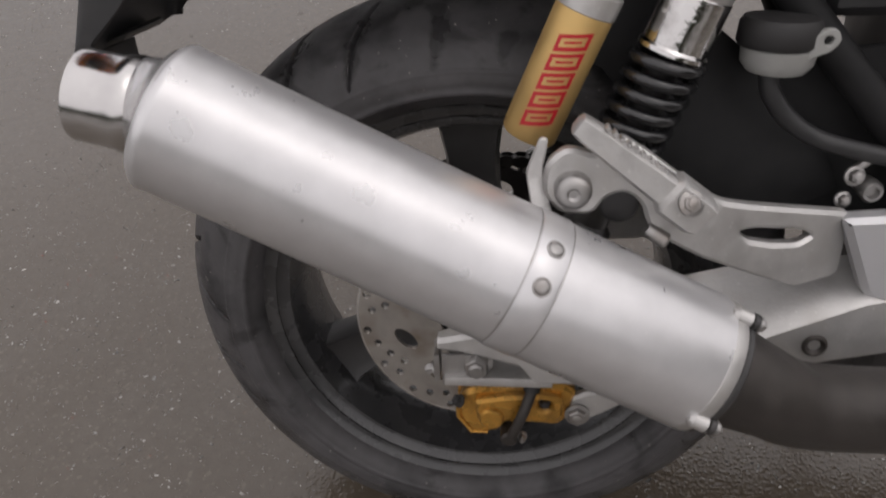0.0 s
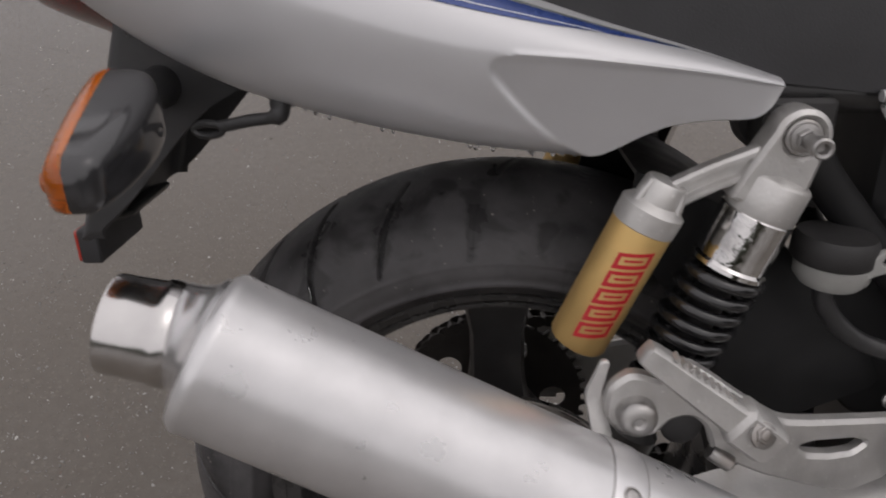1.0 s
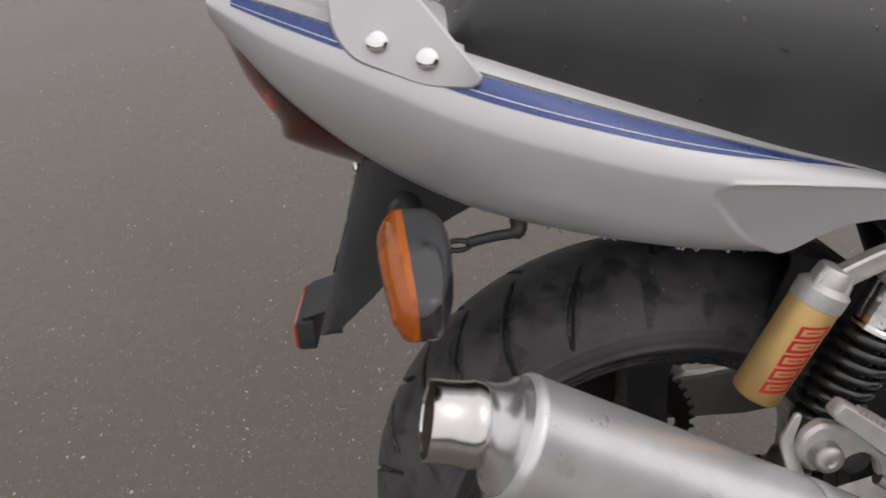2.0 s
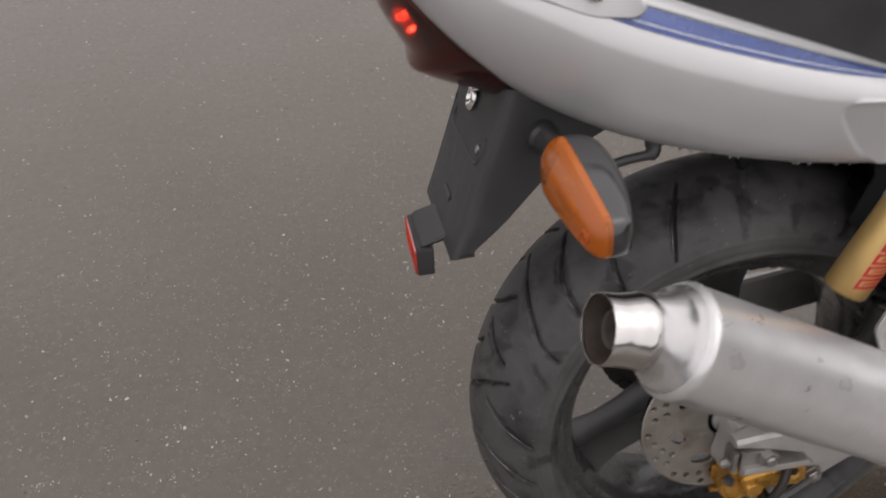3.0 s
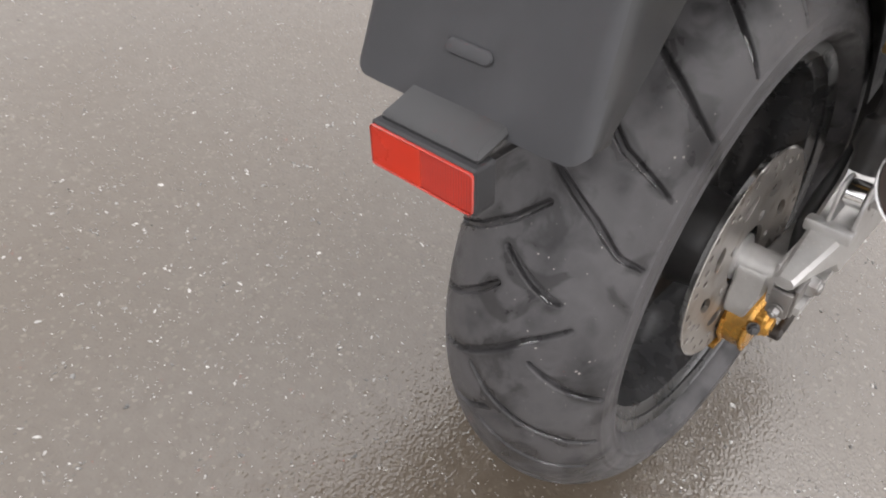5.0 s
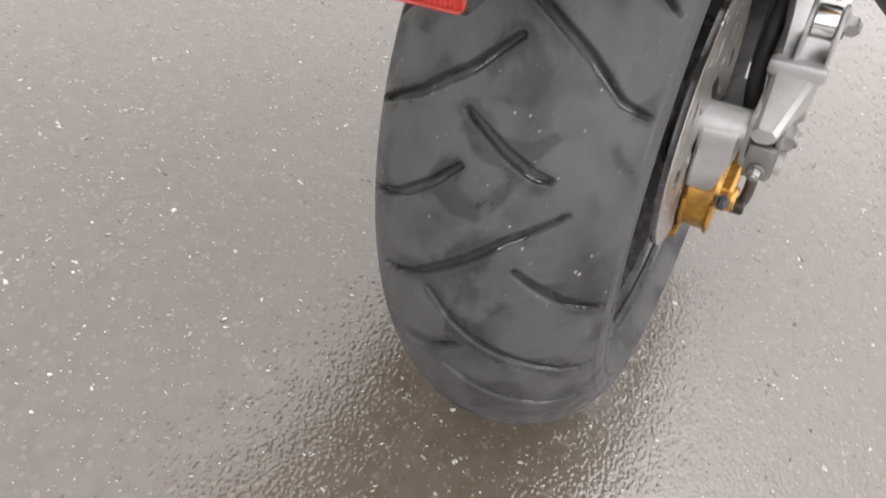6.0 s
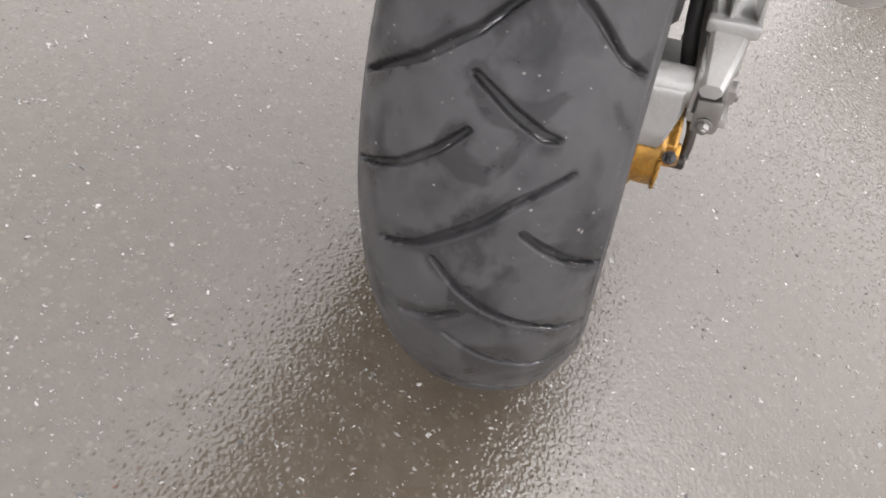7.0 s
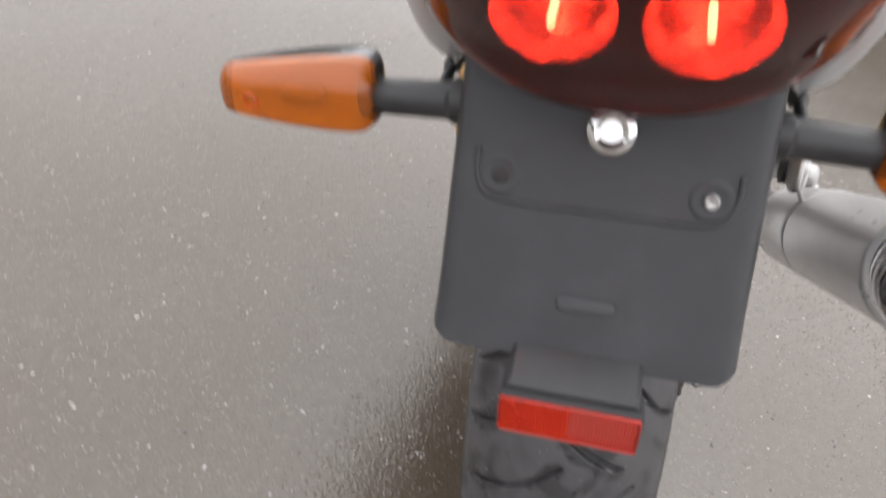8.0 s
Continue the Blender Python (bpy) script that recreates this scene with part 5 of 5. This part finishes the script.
LN = 50
rows = [[bm.verts.new(lens_point(i / LN, -1 + 2 * j / 32)) for j in range(33)] for i in range(LN + 1)]
back = [[bm.verts.new(lens_point(i / LN, (-1 + 2 * j / 32) * 0.985, 0.003)) for j in range(33)] for i in range(LN + 1)]
for grid in (rows, back):
    for i in range(LN):
        for j in range(32):
            bm.faces.new((grid[i][j], grid[i][j + 1], grid[i + 1][j + 1], grid[i + 1][j]))
rim = [(i, 0) for i in range(LN)] + [(LN, j) for j in range(32)] + [(i, 32) for i in range(LN, 0, -1)] + [(0, j) for j in range(32, 0, -1)]
for (a, b), (c, d) in zip(rim, rim[1:] + rim[:1]):
    bm.faces.new((rows[a][b], rows[c][d], back[c][d], back[a][b]))
lens = part("lens", bm, REDLENS, lamp, "dark red lens lit from inside")
bm = bmesh.new()
rows = [[bm.verts.new(lens_point(i / 12, (-1 + 2 * j / 24) * 0.97, 0.034)) for j in range(25)] for i in range(13)]
for i in range(12):
    for j in range(24):
        bm.faces.new((rows[i][j], rows[i][j + 1], rows[i + 1][j + 1], rows[i + 1][j]))
part("lamp_housing", bm, material("lamp_inside", (0.13, 0.020, 0.020), 0.4, 0.0), lamp)
for s in (-1, 1):
    bm = bmesh.new()
    c = lens_point(0.640, s * -0.338, 0.026)
    axis = Vector((-0.85, 0, -0.42)).normalized()
    lathe(bm, c, axis, [(-0.004, 0.004), (-0.002, 0.010), (0.000, 0.015), (0.002, 0.0155), (0.004, 0.0228), (0.007, 0.0228), (0.010, 0.0268), (0.014, 0.0284)], 36, False)
    part("reflector_bowl", bm, GLOW, lamp, "stepped reflector bowl lit by its bulb")
    bm = bmesh.new()
    lathe(bm, c, axis, [(0.0, 0.0014), (0.002, 0.0018), (0.018, 0.0018), (0.020, 0.0014), (0.0205, 0.0006)], 12)
    part("bulb", bm, BULB, lamp)

# ---- number plate carrier: rear panel, folded sides
fender = new("rear_fender")
fender.parent = bike


def panel_x(z):
    return -0.2865 - 0.0525 * (0.745 - z) / 0.157


def fold_ring(z, inset):
    """One level of the moulding: from the front edge of one side, round the back, to the other."""
    half = 0.0890 + 0.0045 * (0.752 - z) / 0.16 - inset
    back = panel_x(z) + inset
    front = curve_through((0.590, 0.600, 0.640, 0.690, 0.715, 0.752), (-0.318, -0.308, -0.272, -0.222, -0.180, -0.168), z)
    r = 0.012
    one = [(front + (back + r - front) * k / 8, half) for k in range(9)] + [(back + r - r * math.sin(a), half - r + r * math.cos(a)) for a in (math.pi / 2 * k / 6 for k in range(1, 7))]
    mid = [(back, (half - r) * (1 - k / 5)) for k in range(1, 5)]
    right = one + mid + [(back, 0.0)]
    return [(x, -y, z) for x, y in right] + [(x, y, z) for x, y in right[-2::-1]]


bm = bmesh.new()
rings = []
for k in range(29):
    z = 0.5825 + 0.1695 * k / 28
    o, n = fold_ring(z, 0.0), fold_ring(z, 0.0035)
    rings.append(o + n[::-1])
# the lower corners are rounded off
for k in range(7):
    rings[k] = [(x, y, z + 0.010 * max(0.0, (abs(y) - 0.078) / 0.0160) ** 2 * (1 - k / 7)) for x, y, z in rings[k]]
loft(bm, rings, True, False)
bm.verts.ensure_lookup_table()
wide = len(rings[0])
for base in (0, 28 * wide):
    for i in range(wide // 2 - 1):
        bm.faces.new([bm.verts[base + j] for j in (i, i + 1, wide - 2 - i, wide - 1 - i)])
bmesh.ops.recalc_face_normals(bm, faces=bm.faces)
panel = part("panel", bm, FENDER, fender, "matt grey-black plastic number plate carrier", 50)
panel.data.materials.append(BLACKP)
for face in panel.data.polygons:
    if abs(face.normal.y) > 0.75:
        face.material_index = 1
for y in (-0.060, 0.060):
    bm = bmesh.new()
    # the hole is a flat disc with its shade put into the dark colour
    lathe(bm, (panel_x(0.689) - (0.0012 if y > 0 else 0.0005), y, 0.689), (-1, 0, 0.334), [(0, 0.0046), (0.0012, 0.0044), (0.0018, 0.0034), (0.0010, 0.0018)] if y < 0 else [(0, 0.0046), (0.0004, 0.0040)], 16)
    part("bolt_hole" if y > 0 else "plate_screw", bm, HOLE if y > 0 else STEEL, fender)
bm = bmesh.new()
tube(bm, smooth_line([(panel_x(0.704), 0.074, 0.704), (panel_x(0.688), 0.073, 0.686), (panel_x(0.676), 0.060, 0.6755), (panel_x(0.675), 0.0, 0.6745), (panel_x(0.676), -0.060, 0.6755), (panel_x(0.688), -0.073, 0.686), (panel_x(0.704), -0.074, 0.704)], 6), 0.0019, 10)
part("moulded_ridge", bm, FENDER, fender)
for y in (-0.060, 0.060):
    bm = bmesh.new()
    ring_lathe(bm, (panel_x(0.689) + 0.001, y, 0.689), (-1, 0, 0.334), [(0, 0.0056), (0, 0.0140), (0.0012, 0.0125), (0.0020, 0.0095), (0.0008, 0.0060)], 24)
    part("boss", bm, FENDER, fender)
bm = bmesh.new()
plate(bm, [(math.cos(a) * 0.006 + (0.012 if math.cos(a) > 0 else -0.012), 0.620 + math.sin(a) * 0.0045) for a in (2 * math.pi * k / 20 for k in range(20))], [], lambda u, v, w: (panel_x(v) - w, u, v), 0.0022, 0.0010)
part("moulded_tab", bm, FENDER, fender)
bm = bmesh.new()
lathe(bm, (panel_x(0.721) - 0.003, 0, 0.721), (-1, 0, 0.334), [(0, 0.0138), (0.0012, 0.0138), (0.0040, 0.0112), (0.0044, 0.0094), (0.0022, 0.0066), (-0.002, 0.0058), (-0.002, 0.001)], 32)
bolt = part("chrome_bolt", bm, CHROME, fender, "large chrome bolt")
bm = bmesh.new()
lathe(bm, (panel_x(0.721) - 0.0015, 0, 0.7215), (-1, 0, 0.334), [(0, 0.0056), (0.0006, 0.0050), (0.0008, 0.002)], 6)
part("socket", bm, HOLE, bolt)
bm = bmesh.new()
rings = []
for x, z0, half in ((-0.285, 0.722, 0.080), (-0.22, 0.712, 0.088), (-0.14, 0.708, 0.092), (-0.05, 0.700, 0.094), (0.05, 0.694, 0.100), (0.100, 0.692, 0.104)):
    rings.append([(x, y, z) for y, z in ((-half, z0 + 0.012), (-half, z0 + 0.045), (half, z0 + 0.045), (half, z0 + 0.012), (half * 0.6, z0), (-half * 0.6, z0))])
loft(bm, rings)
part("under_tray", bm, BLACKP, fender)

# ---- red rear reflector on its bracket
refl = new("rear_reflector")
refl.parent = bike
bm = bmesh.new()
FX, FZ = -0.369, 0.561


plate(bm, rounded([(-0.0435, 0.5450), (0.0435, 0.5450), (0.0435, 0.5772), (-0.0435, 0.5772)], 0.003), [], lambda u, v, w: (FX + 0.017 - w, u, v), 0.0185, 0.0015)
part("reflector_housing", bm, DULL, refl, "black plastic housing")
for k, (u0, u1) in enumerate(((-0.0415, 0.0), (0.0, 0.0415))):
    bm = bmesh.new()
    # upright prism ribs, deep on one field and faint on the other
    nu, rise = (40, 0.0016) if k == 1 else (40, 0.0007)
    hu = (u1 - u0) / nu
    grid = [[bm.verts.new((FX - 0.0022 - (rise if i % 2 else 0.0), u0 + hu * i, z)) for z in (0.5476, 0.5542, 0.5608, 0.5674, 0.5740)] for i in range(nu + 1)]
    for i in range(nu):
        for j in range(4):
            bm.faces.new((grid[i][j], grid[i][j + 1], grid[i + 1][j + 1], grid[i + 1][j]))
    part("red_prism_field", bm, REFLECT if k == 1 else REFLECT_DIM, refl, sharp=10)
bm = bmesh.new()
border = rounded([(-0.0425, 0.5465), (0.0425, 0.5465), (0.0425, 0.5752), (-0.0425, 0.5752)], 0.003)
plate(bm, border, [rounded([(-0.0417, 0.5472), (0.0417, 0.5472), (0.0417, 0.5745), (-0.0417, 0.5745)], 0.002)], lambda u, v, w: (FX - 0.0010 - w, u, v), 0.0028, 0.0006)
part("lens_border", bm, REFLECT_DIM, refl)
bm = bmesh.new()
plate(bm, rounded([(-0.040, 0.0), (0.040, 0.0), (0.0405, 0.044), (-0.0405, 0.044)], 0.003), [], lambda u, v, w: (FX + 0.004 + v * 1.12, u, 0.5745 + v * 0.33 + w), 0.0075, 0.0028)
part("bracket", bm, BLACKP, refl)


# ---- turn indicators
def indicator(s):
    unit = new("turn_indicator")
    unit.parent = bike
    reach = 0.92 if s < 0 else 1.06
    ys = [0.152 + reach * k for k in (0.0, 0.004, 0.015, 0.044, 0.075, 0.098, 0.108, 0.111)]
    # the near one droops, the far one sits level
    zc = lambda y: 0.708 - (0.27 if s < 0 else 0.10) * (y - 0.16)
    top_h = lambda y: curve_through(ys, (0.0195, 0.0230, 0.0248, 0.0236, 0.0206, 0.0175, 0.0152, 0.0105), y)
    seam = lambda y: -0.253 + 0.10 * (y - 0.16)
    rear = lambda y: curve_through(ys, (0.014, 0.018, 0.021, 0.021, 0.019, 0.016, 0.012, 0.007), y)
    fore = lambda y: curve_through(ys, (0.017, 0.026, 0.032, 0.033, 0.028, 0.021, 0.016, 0.009), y)
    # lens section: pale upper facet, crease, ribbed lower facet
    section = [(0.0, 1.0), (0.22, 0.985), (0.45, 0.92), (0.68, 0.74), (0.88, 0.50), (0.985, 0.30), (1.01, 0.22), (1.0, 0.14)]
    section += [(0.985 - 0.14 * q * q + (0.035 if k % 2 else 0.0), 0.08 - 0.90 * q) for k, q in enumerate(i / 10 for i in range(11))] + [(0.70, -0.93), (0.40, -0.99), (0.0, -1.0)]
    for name, mat, deep, sign, label in (("lens", AMBER, rear, -1, "amber ribbed lens"), ("housing", GLOSSBLACK, fore, 1, "wet black plastic housing")):
        bm = bmesh.new()
        rings = []
        for i in range(25):
            y = ys[0] + (ys[-1] - ys[0]) * i / 24
            if sign < 0:
                ring = [(seam(y) - deep(y) * p, s * y, zc(y) + top_h(y) * q) for p, q in section]
            else:
                turns = [math.pi * k / 16 - math.pi / 2 for k in range(17)]
                ring = [(seam(y) + deep(y) * abs(math.cos(a)) ** 0.5, s * y, zc(y) + top_h(y) * math.copysign(abs(math.sin(a)) ** 0.5, math.sin(a))) for a in turns]
            rings.append(ring)
        loft(bm, rings)
        part(name, bm, mat, unit, label, 45)
    # silvered bowl and bulb behind the lens
    bm = bmesh.new()
    rings = []
    for i in range(17):
        y = 0.157 + 0.095 * reach * i / 16
        edge = [math.pi * k / 12 - math.pi / 2 for k in range(13)]
        rings.append([(seam(y) - 0.0015 - rear(y) * 0.18 * (1 - math.cos(a) ** 2), s * y, zc(y) + top_h(y) * 0.90 * math.sin(a)) for a in edge] + [(seam(y) + 0.001, s * y, zc(y) + top_h(y) * 0.90 * math.sin(a)) for a in edge[::-1]])
    loft(bm, rings)
    part("reflector", bm, SILVER, unit)
    bm = bmesh.new()
    tube(bm, [(seam(0.2) - 0.009, s * 0.185, zc(0.185)), (seam(0.2) - 0.009, s * 0.190, zc(0.19)), (seam(0.2) - 0.009, s * 0.212, zc(0.212)), (seam(0.2) - 0.009, s * 0.217, zc(0.217))], [0.003, 0.0065, 0.0065, 0.003], 14)
    part("bulb", bm, MILKY, unit)
    bm = bmesh.new()
    tube(bm, [(-0.252, s * 0.086, 0.709), (-0.252, s * 0.100, 0.708), (-0.251, s * 0.104, 0.7075), (-0.250, s * 0.153, 0.705), (-0.250, s * 0.162, 0.704)], [0.0150, 0.0150, 0.0125, 0.0118, 0.014], 20)
    part("stalk", bm, BLACKP, unit)
    bm = bmesh.new()
    lathe(bm, (-0.2445, s * 0.2455, zc(0.2455) + 0.010), (-0.3, s, 0.2), [(0, 0.003), (0.0012, 0.003), (0.0016, 0.001)], 10)
    part("screw", bm, STEEL, unit)
    bm = bmesh.new()
    ring_lathe(bm, (seam(0.240) - rear(0.240) * 0.99, s * 0.240, zc(0.240) - 0.003), (-1, s * 0.2, 0), [(-0.002, 0.0030), (0.0010, 0.0034), (0.0014, 0.0052), (0.0006, 0.0062), (-0.002, 0.0064)], 20)
    part("lens_screw_well", bm, AMBER, unit)


indicator(-1)
indicator(1)


# ---- luggage hooks under the cowl
def hook(s):
    bm = bmesh.new()
    tube(bm, smooth_line([(-0.158, s * 0.118, 0.712), (-0.157, s * 0.121, 0.700), (-0.160, s * 0.124, 0.693), (-0.180, s * 0.124, 0.690), (-0.200, s * 0.124, 0.686)], 4), [0.0078] * 5 + [0.0070] * 4 + [0.0045] * 8, 10)
    ring = [(-0.209 + 0.010 * math.cos(a), s * 0.124, 0.684 + 0.0045 * math.sin(a)) for a in (2 * math.pi * k / 20 for k in range(21))]
    tube(bm, ring, 0.0026, 8)
    part("luggage_hook", bm, BLACKP, bike, "black wire luggage hook")


hook(-1)
hook(1)

# ---- frame tubes, side cover, dark engine bay ahead of the wheel
for s in (-1, 1):
    bm = bmesh.new()
    tube(bm, smooth_line([(-0.20, s * 0.085, 0.745), (-0.05, s * 0.100, 0.728), (0.12, s * 0.115, 0.712), (0.20, s * 0.118, 0.706), (0.30, s * 0.12, 0.70), (0.45, s * 0.12, 0.69)], 5), 0.0135, 14)
    part("frame_tube", bm, BLACKG, bike)
    bm = bmesh.new()
    tube(bm, smooth_line([(0.205, s * 0.118, 0.706), (0.227 + 0.015 * s, s * 0.116, 0.66), (0.275 + 0.015 * s, s * 0.112, 0.60), (0.33, s * 0.11, 0.52), (0.40, s * 0.11, 0.42)], 5), 0.014, 14)
    part("frame_strut", bm, GUARD, bike)
    bm = bmesh.new()
    block(bm, (0.166, min(s * 0.108, s * 0.140), 0.668), (0.214, max(s * 0.108, s * 0.140), 0.704), 0.008, 3)
    part("shock_mount_lug", bm, HOLE, bike)
    bm = bmesh.new()
    side_plate(bm, rounded([(0.240, 0.700), (0.46, 0.696), (0.46, 0.600), (0.36, 0.600), (0.300, 0.636), (0.268, 0.664), (0.247, 0.688)], 0.010, 4), [], s * 0.140, 0.012, edge=0.005)
    part("side_cover", bm, SILVER, bike, "silver painted side cover")
    bm = bmesh.new()
    tube(bm, [(0.236, s * 0.143, 0.706), (0.30, s * 0.144, 0.705), (0.46, s * 0.144, 0.701)], 0.004, 10)
    part("trim_strip", bm, SILVER, bike)
bm = bmesh.new()
side_plate(bm, rounded([(0.146, 0.716), (0.215, 0.716), (0.226, 0.616), (0.214, 0.622), (0.192, 0.645), (0.160, 0.672)], 0.006), [], -0.112, 0.014, edge=0.003)
part("frame_gusset", bm, BLACKG, bike)
bm = bmesh.new()
block(bm, (0.36, -0.10, 0.19), (0.66, 0.10, 0.60), 0.03, 3)
part("gearbox_case", bm, BLACKG, bike)
bm = bmesh.new()
rings = []
for k in range(15):
    a = radians(26 + 3.4 * k)
    side = -0.060 - 0.050 * max(0.0, 1 - (k / 12) ** 2)
    rings.append([((0.338 + d) * math.cos(a), y, AXLE + (0.338 + d) * math.sin(a)) for y, d in ((-0.0995, side), (-0.1010, -0.004), (-0.094, 0.006), (0.094, 0.006), (0.1010, -0.004), (0.0995, side), (0.0970, side), (0.0980, -0.004), (0.092, 0.003), (-0.092, 0.003), (-0.0980, -0.004), (-0.0970, side))])
loft(bm, rings)
part("inner_mudguard", bm, GUARD, bike)
bm = bmesh.new()
side_plate(bm, rounded([(0.226, 0.572), (0.40, 0.580), (0.40, 0.40), (0.300, 0.42), (0.250, 0.47), (0.226, 0.53)], 0.012, 4), [], -0.084, 0.006, edge=0.002)
part("splash_plate", bm, GUARD, bike, "matt black plate ahead of the wheel")
# rear brake pivot beside the heel plate
bm = bmesh.new()
lathe(bm, (0.318, -0.118, 0.474), (0, -1, 0), [(0, 0.008), (0.010, 0.009), (0.016, 0.009), (0.019, 0.0072), (0.019, 0.005), (0.014, 0.004), (0.014, 0.001)], 24)
hexbolt(bm, (0.304, -0.130, 0.486), (0.1, -1, 0.2), 0.0058, 0.007, 0.0080)
hexbolt(bm, (0.299, -0.130, 0.466), (0.1, -1, 0.2), 0.0046, 0.006, 0.0066)
tube(bm, smooth_line([(0.304, -0.126, 0.488), (0.312, -0.128, 0.497), (0.326, -0.126, 0.500), (0.340, -0.122, 0.492)], 5), 0.0036, 8)
part("brake_pivot", bm, STEEL, bike, "worn steel brake pivot with nuts")
bm = bmesh.new()
block(bm, (0.27, -0.105, 0.60), (0.60, 0.105, 0.70), 0.02, 3)
part("air_box", bm, BLACKP, bike)

# ---- side stand on the far side
bm = bmesh.new()
tube(bm, [(0.50, 0.14, 0.30), (0.47, 0.20, 0.17), (0.44, 0.262, 0.046)], [0.014, 0.012, 0.011], 12)
block(bm, (0.40, 0.235, 0.034), (0.475, 0.290, 0.044), 0.003)
part("side_stand", bm, BLACKP, bike)
